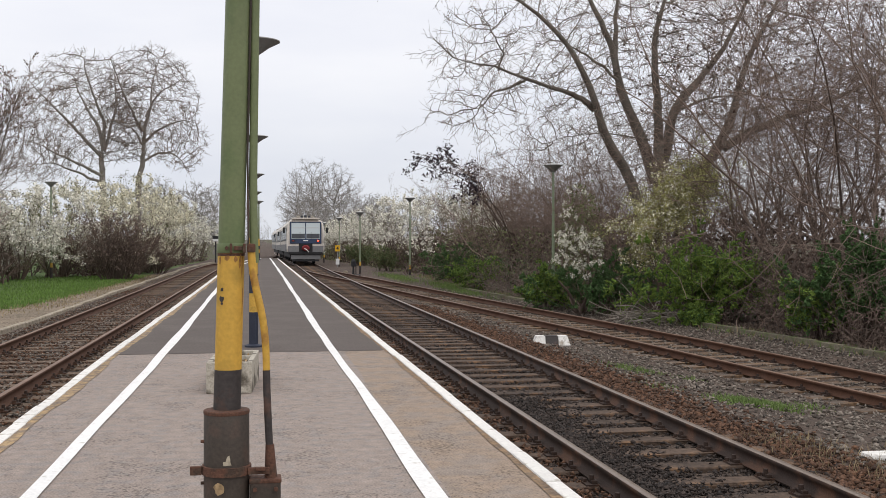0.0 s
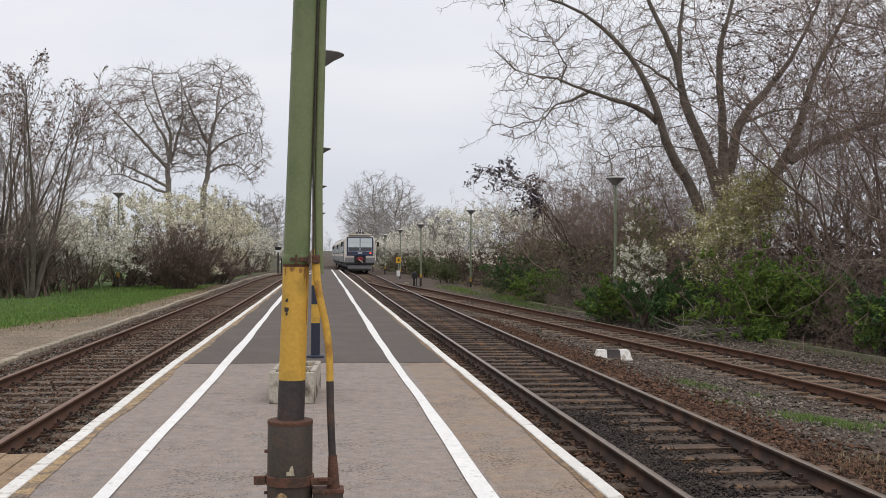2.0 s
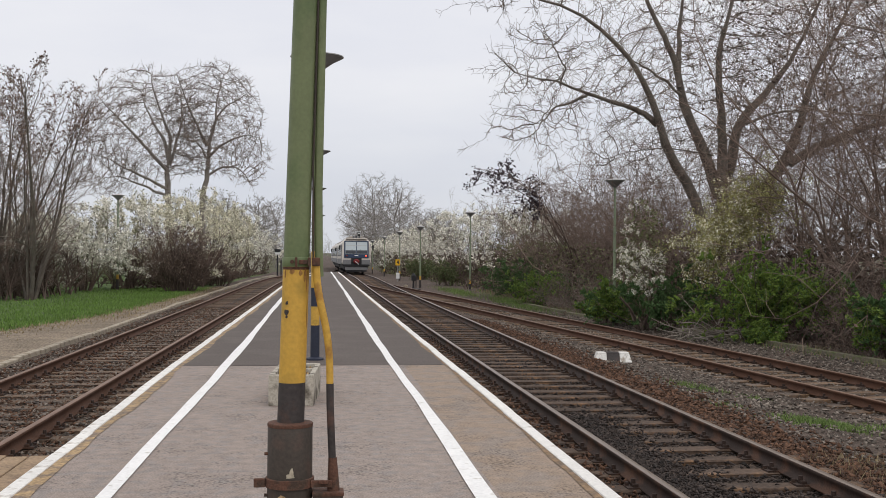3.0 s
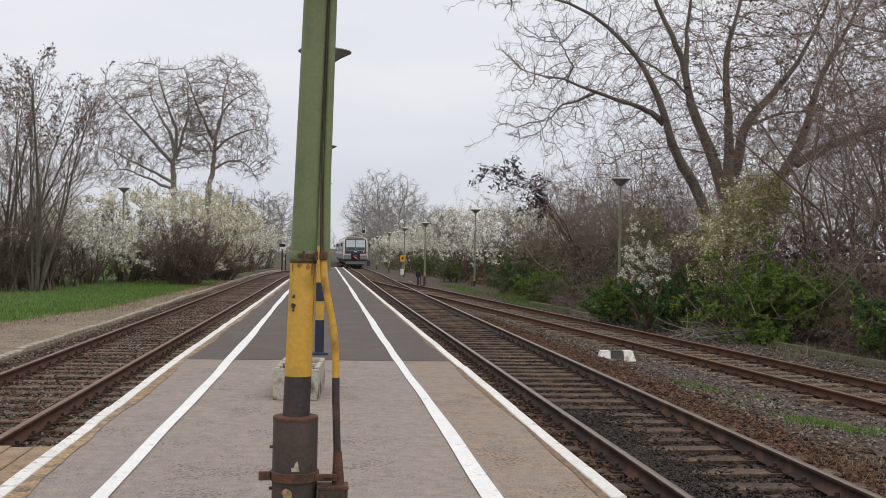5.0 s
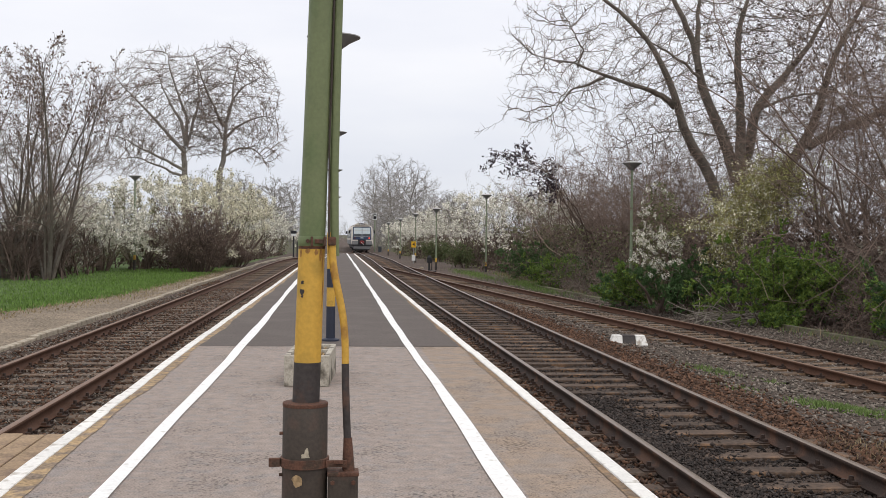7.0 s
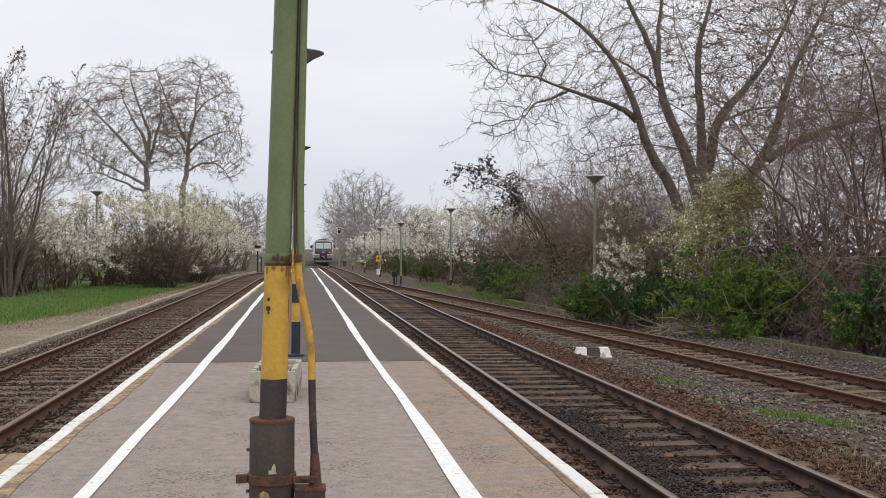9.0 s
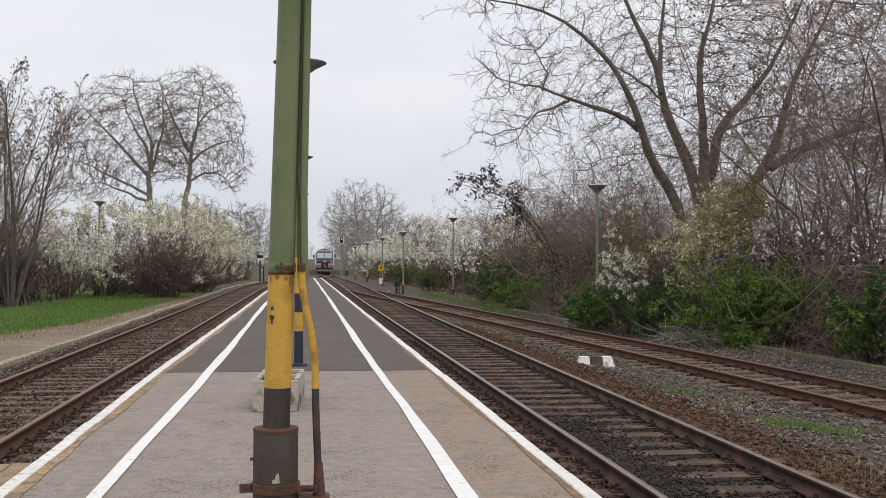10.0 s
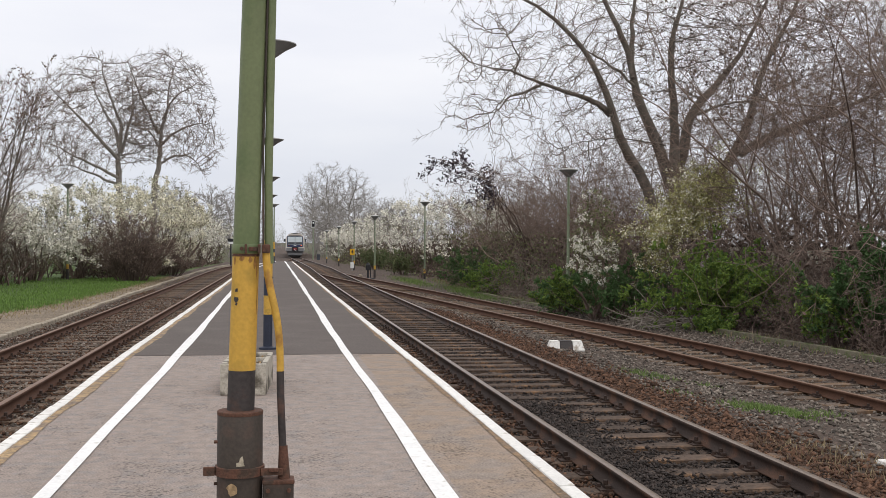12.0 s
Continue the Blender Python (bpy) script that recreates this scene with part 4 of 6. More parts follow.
def build_turnout_signal():
    th = thing("switch_lantern", (5.42, 61, -0.45), "black turnout lever with a lantern beside the points", "switch lantern")
    part("base", boxed(0, 0, 0.05, 0.75, 0.5, 0.1, 0.02), "train_black", th)
    part("stand", lathe([(0.09, 0.08), (0.06, 0.2), (0.05, 0.55)], 12), "train_black", th)
    part("lantern", boxed(0, 0, 0.68, 0.24, 0.24, 0.30, 0.03), "train_black", th)
    part("cap", lathe([(0.13, 0.83), (0.09, 0.88), (0.05, 0.95)], 12), "train_black", th)
    part("lever", boxed(0.14, 0, 0.42, 0.05, 0.05, 0.6, 0.01), "train_black", th)
    part("weight", lathe([(0.03, 0.1), (0.10, 0.14), (0.13, 0.21), (0.10, 0.28), (0.03, 0.31)], 14, axis=lambda z: (-0.42, 0)), "kerb_grey", th, "pale counterweight", True)
    s = thing("track_sign", (5.96, 80, -0.45), "yellow board with a black mark over a small white board", "railway sign")
    part("post", lathe([(0.035, 0), (0.035, 1.7)], 10), "lamp_metal", s)
    part("yellow_board", boxed(0, -0.05, 1.38, 0.34, 0.03, 0.44, 0.008), "sign_yellow", s, "yellow board")
    digit = bpy.data.curves.new("digit", "FONT")
    digit.body, digit.size, digit.extrude, digit.align_x, digit.align_y, digit.offset = "4", 0.36, 0.004, "CENTER", "CENTER", 0.008
    tmp = bpy.data.objects.new("digit", digit)
    me = bpy.data.meshes.new_from_object(tmp)
    bpy.data.objects.remove(tmp)
    link_mesh("digit", me, "train_black", s, "black figure").matrix_local = Matrix.Translation((0, -0.071, 1.38)) @ Matrix.Rotation(1.5708, 4, "X")
    part("white_board", boxed(0, -0.05, 0.42, 0.26, 0.03, 0.42, 0.008), "sign_white", s, "white board")
    m = thing("signal", (6.1, 155, -0.83), "tall railway signal with a black head and white rim", "railway signal")
    part("mast", lathe([(0.09, 0), (0.07, 4.56)], 10), "pole_pale", m)
    part("head", boxed(0, 0, 5.0, 0.44, 0.2, 0.84, 0.1), "train_black", m, "black signal head")
    bm = bmesh.new()
    for z in (4.56, 5.44):
        box(bm, 0, 0.0, z, 0.50, 0.18, 0.06)
    for x in (-0.25, 0.25):
        box(bm, x, 0, 5.0, 0.06, 0.18, 0.86)
    part("rim", bm, "sign_white", m, "white rim")
    part("lens", lathe([(0.11, 0), (0.11, 0.03)], 12), "sign_white", m).matrix_local = Matrix.Translation((0, -0.1, 5.15)) @ Matrix.Rotation(1.57, 4, "X")
    c = thing("relay_cabinet", (6.75, 153, -0.82), "dark trackside relay cabinet", "cabinet")
    part("body", boxed(0, 0, 0.4, 0.45, 0.4, 0.8, 0.03), "train_dark", c)
    part("roof", boxed(0, 0, 0.83, 0.52, 0.48, 0.06, 0.02), "lamp_metal", c)
    b = thing("track_board", (-3.15, 95, -0.38), "small black and white board on a dark post", "railway sign")
    part("post", lathe([(0.06, 0), (0.06, 2.2)], 10), "train_black", b)
    part("board", boxed(0, -0.07, 2.12, 0.5, 0.03, 0.26, 0.006), "train_black", b, "black board")
    part("lower_board", boxed(0, -0.07, 1.88, 0.42, 0.03, 0.2, 0.006), "sign_white", b, "white board")
    part("side_post", lathe([(0.05, 0), (0.05, 1.3)], 10, axis=lambda z: (0.3, 0.1)), "train_black", b)


build_turnout_signal()


# ---- the railcar ----
def build_train(label):
    """A railcar seen from its rear cab; its origin is on the rail top below the rear end, and it runs towards +y."""
    W, L = 2.86, 24.0
    th = thing("railcar", (3.77, 83, RAIL), label, "train", "coupled railcars")
    # body shell: side section swept from the raked rear end
    prof = [(-1.36, 0.95), (-1.43, 1.15), (-1.43, 2.35), (-1.36, 3.0), (-1.18, 3.28), (-0.75, 3.46), (0, 3.52)]
    prof = prof + [(-x, z) for x, z in prof[-2::-1]]
    rake = lambda z: 0.0 if z < 1.75 else (z - 1.75) * 0.20
    bm = bmesh.new()
    rows = []
    for yy, inset in ((0.0, 0.10), (0.10, 0.03), (0.3, 0.0), (L - 0.3, 0.0), (L, 0.12)):
        rows.append([bm.verts.new((x * (1 - inset * 0.55), yy + (rake(z) if yy < 1 else 0), z if z < 3.1 else z - inset * 0.5)) for x, z in prof])
    k = len(prof)
    for a, b in zip(rows, rows[1:]):
        for i in range(k - 1):
            bm.faces.new((a[i], a[i + 1], b[i + 1], b[i]))
        bm.faces.new((a[k - 1], a[0], b[0], b[k - 1]))
    bm.faces.new(rows[0])
    bm.faces.new(rows[-1][::-1])
    body = part("body", bm, "train_cream", th, "cream painted body shell")
    for s in (-1, 1):
        part("side_skirt", boxed(s * 1.435, L / 2, 1.22, 0.02, L - 0.6, 0.55), "train_grey", body, "grey lower side")
        part("window_band", boxed(s * 1.432, L / 2, 2.25, 0.02, L - 1.4, 0.95, 0.008), "train_dark", body, "dark window band")
        for i in range(9):
            part("side_window", boxed(s * 1.442, 3.2 + i * 2.2, 2.28, 0.014, 1.5, 0.78, 0.006), "glass", body)
        part("door", boxed(s * 1.44, 1.55, 1.95, 0.024, 0.8, 1.9, 0.01), "train_blue", body, "blue door")
    roof = part("roof_cover", boxed(0, L / 2 + 0.7, 3.49, 1.7, L - 1.6, 0.12, 0.04), "train_roof", th, "dusty roof")
    for y in (2.0, 5.5, 9.0, 13.0):
        part("roof_unit", boxed(0, y, 3.58, 1.3, 1.8, 0.16, 0.05), "train_roof", roof)
    # rear end: leaning panels follow the rake
    tilt = Matrix.Translation((0, 0, 1.75)) @ Matrix.Rotation(-math.atan(0.20), 4, "X")
    mask = part("windscreen_mask", boxed(0, -0.02, 0.62, 2.38, 0.06, 1.66, 0.025, m=tilt), "train_blue", th, "blue windscreen surround")
    for s in (-1, 1):
        part("windscreen", boxed(s * 0.55, -0.055, 0.76, 1.03, 0.03, 1.20, 0.012, m=tilt), "glass", mask, "windscreen with a pale sky reflection in its colour")
        part("dashboard", boxed(s * 0.55, -0.073, 0.36, 0.99, 0.006, 0.34, m=tilt), "train_dark", mask, "dark dashboard behind the glass")
        part("wiper", boxed(s * 0.42, -0.078, 0.40, 0.02, 0.012, 0.5, m=tilt), "train_black", mask)
    part("blind", boxed(0, -0.074, 0.98, 1.96, 0.008, 0.05, m=tilt), "lamp_lid", mask)
    part("number_bar", boxed(0, -0.056, 0.02, 0.36, 0.012, 0.08, m=tilt), "sign_white", mask, "small white bar")
    for s in (-1, 1):
        lm = part("tail_lamp", boxed(s * 0.93, -0.058, 0.0, 0.26, 0.02, 0.15, 0.008, m=tilt), "train_black", mask)
        part("lens", boxed(s * 0.93, -0.072, 0.0, 0.13, 0.012, 0.10, 0.004, m=tilt), "tail_glow" if s > 0 else "train_red", lm)
    part("brow", boxed(0, 0.30, 3.42, 2.1, 0.5, 0.10, 0.03), "train_cream", th)
    for s in (-1, 1):
        part("horn", boxed(s * 0.28, 0.25, 3.56, 0.2, 0.3, 0.16, 0.04), "train_dark", th)
    part("roof_lamp", lathe([(0.12, 3.5), (0.12, 3.64), (0.06, 3.70)], 12, axis=lambda z: (0, 0.45)), "train_dark", th)
    part("cream_panel", boxed(0, -0.012, 1.52, 2.5, 0.03, 0.30, 0.012), "train_cream", th)
    part("grey_panel", boxed(0, -0.025, 1.15, 2.66, 0.06, 0.46, 0.02), "train_grey", th, "grey lower panel")
    cp = part("coupler_recess", boxed(0, -0.055, 1.22, 1.02, 0.05, 0.70, 0.02), "train_black", th, "black coupler recess")
    part("coupler", lathe([(0.30, 0), (0.30, 0.12), (0.2, 0.22)], 16), "train_red", cp, "red coupler").matrix_local = Matrix.Translation((0, -0.06, 1.22)) @ Matrix.Rotation(1.57, 4, "X") @ Matrix.Diagonal((1, 0.75, 1, 1))
    hose = np.array([[[-0.12, -0.3, 1.2], [0.02, -0.34, 1.12], [0.14, -0.34, 1.02], [0.22, -0.3, 0.92]]])
    tubes("hose", [(hose, np.full((1, 4), 0.03), 8)], "sign_white", cp, "pale hose")
    part("bumper_beam", boxed(0, -0.03, 0.84, 2.56, 0.14, 0.20, 0.03), "train_black", th)
    part("plough", boxed(0, 0.05, 0.56, 2.2, 0.10, 0.34, 0.03), "train_grey", th, "grey rail guard")
    part("plough_lip", boxed(0, 0.06, 0.30, 2.0, 0.08, 0.14, 0.02), "train_black", th)
    part("underframe", boxed(0, L / 2, 0.72, 2.3, L - 1.2, 0.5, 0.05), "train_black", th, "dark underframe")
    for s in (-1, 1):
        mi = part("mirror", boxed(s * 1.62, 0.45, 2.55, 0.16, 0.10, 0.42, 0.03), "train_black", th)
        part("mirror_arm", boxed(s * 1.50, 0.45, 2.72, 0.16, 0.03, 0.03), "train_black", mi)
    narrow = Matrix.Diagonal((0.985, 1, 1, 1))
    for o in th.children_recursive:
        if o.matrix_local.is_identity:
            o.data.transform(narrow)
    wheels = []
    for y in (2.6, 5.0, L - 5.0, L - 2.6):
        bm = bmesh.new()
        for s in (-1, 1):
            for r, wd, xo in ((0.42, 0.12, 0.75), (0.455, 0.03, 0.69)):
                bmesh.ops.create_cone(bm, cap_ends=True, segments=24, radius1=r, radius2=r, depth=wd, matrix=Matrix.Translation((s * xo, 0, 0)) @ Matrix.Rotation(1.5708, 4, "Y"))
            box(bm, s * 0.82, 0.2, 0, 0.03, 0.12, 0.12)
        bmesh.ops.create_cone(bm, cap_ends=True, segments=12, radius1=0.08, radius2=0.08, depth=1.5, matrix=Matrix.Rotation(1.5708, 4, "Y"))
        w = part("wheelset", bm, "train_black", th, "dark steel wheelset")
        w.location = (0, y, 0.42)
        wheels.append((w, y))
    return th, wheels


railcars = [(o, *build_train(l)) for o, l in ((0.0, "cream and grey diesel railcar with a blue windscreen surround"),
                                              (24.7, "cream and grey railcar coupled ahead of the last car"), (49.4, "cream and grey railcar at the head of the train"))]


# ---- woody plants ----
def polyline(points, n):
    """A smooth run of n points through a few skeleton points."""
    p = np.array(points, float)
    t = np.linspace(0, len(p) - 1, n)
    i = np.minimum(t.astype(int), len(p) - 2)
    w = (t - i)[:, None]
    q = p[i] * (1 - w) + p[i + 1] * w
    q[1:-1] = (q[:-2] + 2 * q[1:-1] + q[2:]) / 4
    return q


def build_old_tree():
    """The large spreading tree over the siding, with limbs that fan out from a low fork."""
    rng = np.random.default_rng(21)
    th = thing("tree", (14.1, 38, -0.75), "large bare spreading tree with a low many-stemmed fork", "tree")
    # each limb: x, z along it, its drift in depth, and its radius at foot and tip
    limbs = [
        ([(0.35, -0.1), (0.33, 1.6), (0.3, 3.2), (0.26, 4.7)], 0.0, 0.52, 0.36),
        ([(0.1, 0.3), (-0.25, 2.2), (-0.66, 4.19), (-1.32, 5.15), (-1.83, 5.96), (-2.12, 6.64), (-2.34, 7.19), (-2.63, 8.08), (-3.21, 8.95), (-3.78, 9.59), (-4.77, 10.48), (-6.03, 11.04), (-7.83, 11.25)], -1.2, 0.30, 0.03),
        ([(-2.26, 6.92), (-2.69, 7.25), (-3.33, 7.51), (-4.18, 7.72), (-5.16, 8.07), (-6.13, 8.28), (-7.31, 8.42)], -1.0, 0.15, 0.02),
        ([(-4.74, 7.91), (-5.43, 7.63), (-5.99, 7.43), (-6.53, 7.01), (-6.95, 6.8)], -1.3, 0.07, 0.012),
        ([(-5.72, 8.19), (-5.59, 8.74), (-5.87, 9.28), (-6.29, 9.67)], -1.2, 0.05, 0.012),
        ([(0.26, 4.4), (-0.18, 5.86), (-0.62, 6.68), (-1.06, 7.64), (-1.29, 8.74), (-1.52, 9.56), (-1.95, 10.37), (-2.68, 11.86), (-3.1, 13.2)], 0.8, 0.29, 0.05),
        ([(-1.21, 8.05), (-1.79, 8.58), (-2.5, 9.04), (-3.36, 9.5)], 0.6, 0.08, 0.03),
        ([(-1.21, 8.32), (-1.16, 9.29), (-1.02, 10.13), (-0.82, 11.1), (-0.6, 13.4)], 0.9, 0.16, 0.04),
        ([(0.26, 4.4), (0.21, 6.15), (0.12, 7.25), (0.04, 8.64), (0.13, 9.75), (0.4, 10.73), (0.9, 13.6)], -0.3, 0.25, 0.05),
        ([(0.35, 4.4), (0.75, 5.88), (0.88, 6.86), (1.38, 7.57), (1.95, 8.21), (2.67, 9.0), (3.25, 9.72), (3.82, 10.72), (4.9, 13)], 0.9, 0.27, 0.05),
        ([(-0.18, 5.86), (-1.04, 5.98), (-1.9, 6.03), (-3.03, 6.0), (-4.1, 5.7)], -1.0, 0.045, 0.012),
        ([(0.6, 0.2), (1.1, 2.6), (1.57, 4.23), (2.28, 5.22), (2.85, 5.93), (3.21, 6.71), (3.42, 7.34), (3.63, 8.19), (3.92, 9.04), (4.42, 9.89), (4.93, 10.76), (5.9, 13)], 0.4, 0.33, 0.05),
        ([(2.64, 5.64), (3.44, 6.15), (4.46, 6.64), (5.34, 7.04), (6.38, 7.42), (7.72, 8.02), (9.2, 9.0)], -0.7, 0.22, 0.04),
        ([(1.0, 7.0), (1.9, 7.3), (2.7, 7.4), (3.6, 7.9)], -1.0, 0.07, 0.02),
    ]
    groups, seeds, goals = [], [], []
    for xz, drift, r0, r1 in limbs:
        rise = 0.0 if r0 in (0.52, 0.30, 0.33) else 0.35
        P = polyline([(x, drift * (rise + (1 - rise) * i / (len(xz) - 1)), z) for i, (x, z) in enumerate(xz)], 22)
        P[1:] += np.cumsum(rng.normal(0, 0.022, P[1:].shape), 0)
        R = np.linspace(r0, r1, 22) * (0.78 + rng.normal(0, 0.035, 22))
        groups.append((P[None], R[None], 12))
        if r0 > 0.5:
            continue
        seeds.append(P[7:] if len(xz) > 9 else P[3:])
        n = 640 if len(xz) > 6 else 250
        at = P[(22 * (0.33 + 0.66 * rng.uniform(0, 1, n) ** 0.8)).astype(int)]
        goals.append(at + rng.normal(0, 1, (n, 3)) * np.array([0.85, 0.95, 0.75]) * rng.uniform(0.5, 1.35, (n, 1)))
    fill = np.stack([rng.uniform(-0.6, 9.5, 4600), rng.normal(0, 1.9, 4600), rng.uniform(6.2, 13.0, 4600)], 1)
    tubes("trunk", groups, "bark", th, "dark furrowed trunk and limbs")
    runs = colonise(rng, np.concatenate(seeds), np.concatenate(goals + [fill]), 0.16, 1.7, 0.22, 0.0066, 0.04, wobble=0.12)
    tubes("branchwork", [(P, np.minimum(R, 0.07), 4) for P, R in runs], "bark", th, "bare branches", "stuff")
    tw = side_twigs(rng, runs, 3.2, 0.5, 0.006)
    tubes("crown", [(P, R, 3) for P, R in tw], "twig", th, "fine bare twigs", "stuff")
    p = np.concatenate([tips(rng, P, 1, 0.05) for P, R in tw])
    p = p[(p[:, 0] > -0.4) & (rng.uniform(size=len(p)) < 0.36)]
    flecks("withered_seed", p, 0.058, rng, "pods_dark", th, "withered brown seed clusters", "stuff")


build_old_tree()


def in_ball(rng, n, centre, radii, low=-1.0):
    """Points spread through an ellipsoid, thicker towards its skin, above a share low of its height."""
    d = rng.normal(size=(n * 2, 3))
    d /= np.linalg.norm(d, axis=1, keepdims=True)
    d = d * rng.uniform(0.12, 1, (n * 2, 1)) ** 0.42
    return (d[d[:, 2] > low] * np.array(radii) + np.array(centre))[:n]


def build_dome_tree(at, centre, rx, rz, seed, bark, twig, label, group="", r=0.24, step=0.3, n=500, fine=0.012, haze=None):
    """A tree whose limbs share out a rounded crown about the point centre."""
    rng = np.random.default_rng(seed)
    th = thing("tree", at, label, "tree", group)
    T = polyline([(0, 0, 0), (0.1 * centre[0], 0, 0.35 * centre[1]), (0.7 * centre[0], 0.1, 0.75 * centre[1]), (centre[0], 0, centre[1])], 16)
    T[3:] += rng.normal(0, 0.02 * rx, T[3:].shape)
    tubes("trunk", [(T[None], np.linspace(r, r * 0.35, 16)[None], 8)], bark, th, "bare grey trunk")
    goals = in_ball(rng, n, (centre[0], 0, centre[1]), (rx, rx, rz), -0.75)
    runs = colonise(rng, T[4:], goals, step, step * 10, step * 1.5, fine, 0.22, wobble=0.12)
    tubes("branchwork", [(P, np.minimum(R, r * 0.5), 4) for P, R in runs], bark, th, "winding bare limbs", "stuff")
    tw = side_twigs(rng, runs, 4.5, step * 3.0, fine * 0.8)
    tubes("crown", [(P, R, 3) for P, R in tw], twig, th, "rounded crown of bare twigs", "stuff")
    # pale flecks at the twig tips imitate haze over the crown
    if haze:
        flecks("bud_haze", np.concatenate([tips(rng, P, haze[0], 0.08) for P, R in tw]), haze[1], rng, twig, th, "fine twig tips, hazed by pale flecks", "stuff")
    return th


def build_paired_tree(at, limbs, balls, seed, label):
    """A tall bare tree drawn by its main limbs (x, z from its foot), with a crown that fills the given balls."""
    rng = np.random.default_rng(seed)
    th = thing("tree", at, label, "tree", "paired bare trees")
    groups, seeds = [], []
    for k, (xz, r0, r1) in enumerate(limbs):
        drift = 0 if k == 0 else (1.8, -1.6, 0.5, -0.6, 1.3, -1.2)[k % 6]
        P = polyline([(x, drift * i / (len(xz) - 1), z) for i, (x, z) in enumerate(xz)], 20)
        P[1:] += np.cumsum(rng.normal(0, 0.02, P[1:].shape), 0)
        groups.append((P[None], np.linspace(r0 * 0.78, r1 * 0.6, 20)[None], 9))
        seeds.append(P[12:] if k == 0 else P[2:])
    tubes("trunk", groups, "bark_grey", th, "pale grey trunk and rising limbs")
    goals = np.concatenate([in_ball(rng, n, c, rr, lo) for n, c, rr, lo in balls])
    runs = colonise(rng, np.concatenate(seeds), goals, 0.19, 2.0, 0.25, 0.009, 0.10, wobble=0.12)
    tubes("branchwork", [(P, np.minimum(R, 0.05), 4) for P, R in runs], "bark_grey", th, "winding bare branches", "stuff")
    tw = side_twigs(rng, runs, 5.0, 0.5, 0.009)
    tubes("crown", [(P, R, 3) for P, R in tw], "twig", th, "rounded crown of bare twigs", "stuff")


build_paired_tree((-8.15, 64, -0.3), [
    ([(0, 0), (0.02, 3.0), (-0.07, 5.8), (-0.08, 6.8)], 0.30, 0.2),
    ([(-0.1, 6.4), (-1.0, 7.4), (-1.75, 8.2), (-2.45, 9.0), (-3.2, 9.8), (-3.75, 10.5)], 0.15, 0.03),
    ([(-0.1, 6.8), (-0.2, 7.9), (-0.6, 8.6), (-1.05, 9.3), (-1.5, 10.2), (-1.8, 11.0)], 0.15, 0.03),
    ([(-0.1, 6.8), (0.04, 8.3), (-0.26, 9.3), (-0.55, 10.1), (-0.85, 11.1), (-0.93, 11.8)], 0.14, 0.03),
    ([(-0.05, 6.8), (0.38, 8.5), (0.6, 9.4), (0.37, 10.4), (0.2, 11.4)], 0.12, 0.03),
    ([(-0.1, 5.4), (-0.86, 5.8), (-1.7, 6.25), (-2.57, 6.65), (-3.42, 7.1), (-4.4, 7.3)], 0.12, 0.02),
    ([(-0.1, 5.0), (-1.15, 5.5), (-2.3, 5.85), (-3.1, 6.2), (-4.1, 6.05)], 0.11, 0.02)],
    [(2600, (-1.2, 0, 8.75), (3.9, 3.0, 3.75), -0.7), (500, (-3.3, 0, 6.4), (1.9, 1.8, 1.6), -0.9)], 31, "tall bare grey tree with a rounded crown")
build_paired_tree((-6.5, 64.6, -0.3), [
    ([(0, 0), (0.02, 3.0), (0.01, 5.0), (0.2, 6.2), (0.27, 7.05), (0.33, 8.2)], 0.27, 0.15),
    ([(0.3, 8.0), (0.03, 8.65), (-0.26, 9.4), (-0.63, 10.25), (-0.86, 11.1), (-1.15, 11.85)], 0.12, 0.03),
    ([(0.33, 8.0), (0.54, 8.65), (0.71, 9.4), (0.73, 10.3), (0.87, 11.2), (1.0, 12.1)], 0.13, 0.03),
    ([(0.29, 7.2), (1.05, 7.95), (1.77, 8.25), (2.6, 8.45), (3.2, 8.3)], 0.11, 0.02),
    ([(0.2, 6.2), (1.07, 6.7), (1.8, 6.8), (2.5, 6.4), (2.8, 5.8)], 0.10, 0.02),
    ([(0.5, 8.8), (0.88, 9.55), (1.3, 10.15), (2.17, 10.6), (2.9, 10.95)], 0.09, 0.02),
    ([(0.26, 7.3), (-0.4, 8.2), (-0.83, 8.35), (-1.26, 8.6)], 0.08, 0.02)],
    [(2300, (0.75, 0, 9.4), (3.0, 2.8, 3.6), -0.85), (480, (2.6, 0, 7.2), (1.5, 1.8, 1.7), -0.95)], 32, "tall bare grey tree with a rounded crown and drooping boughs")


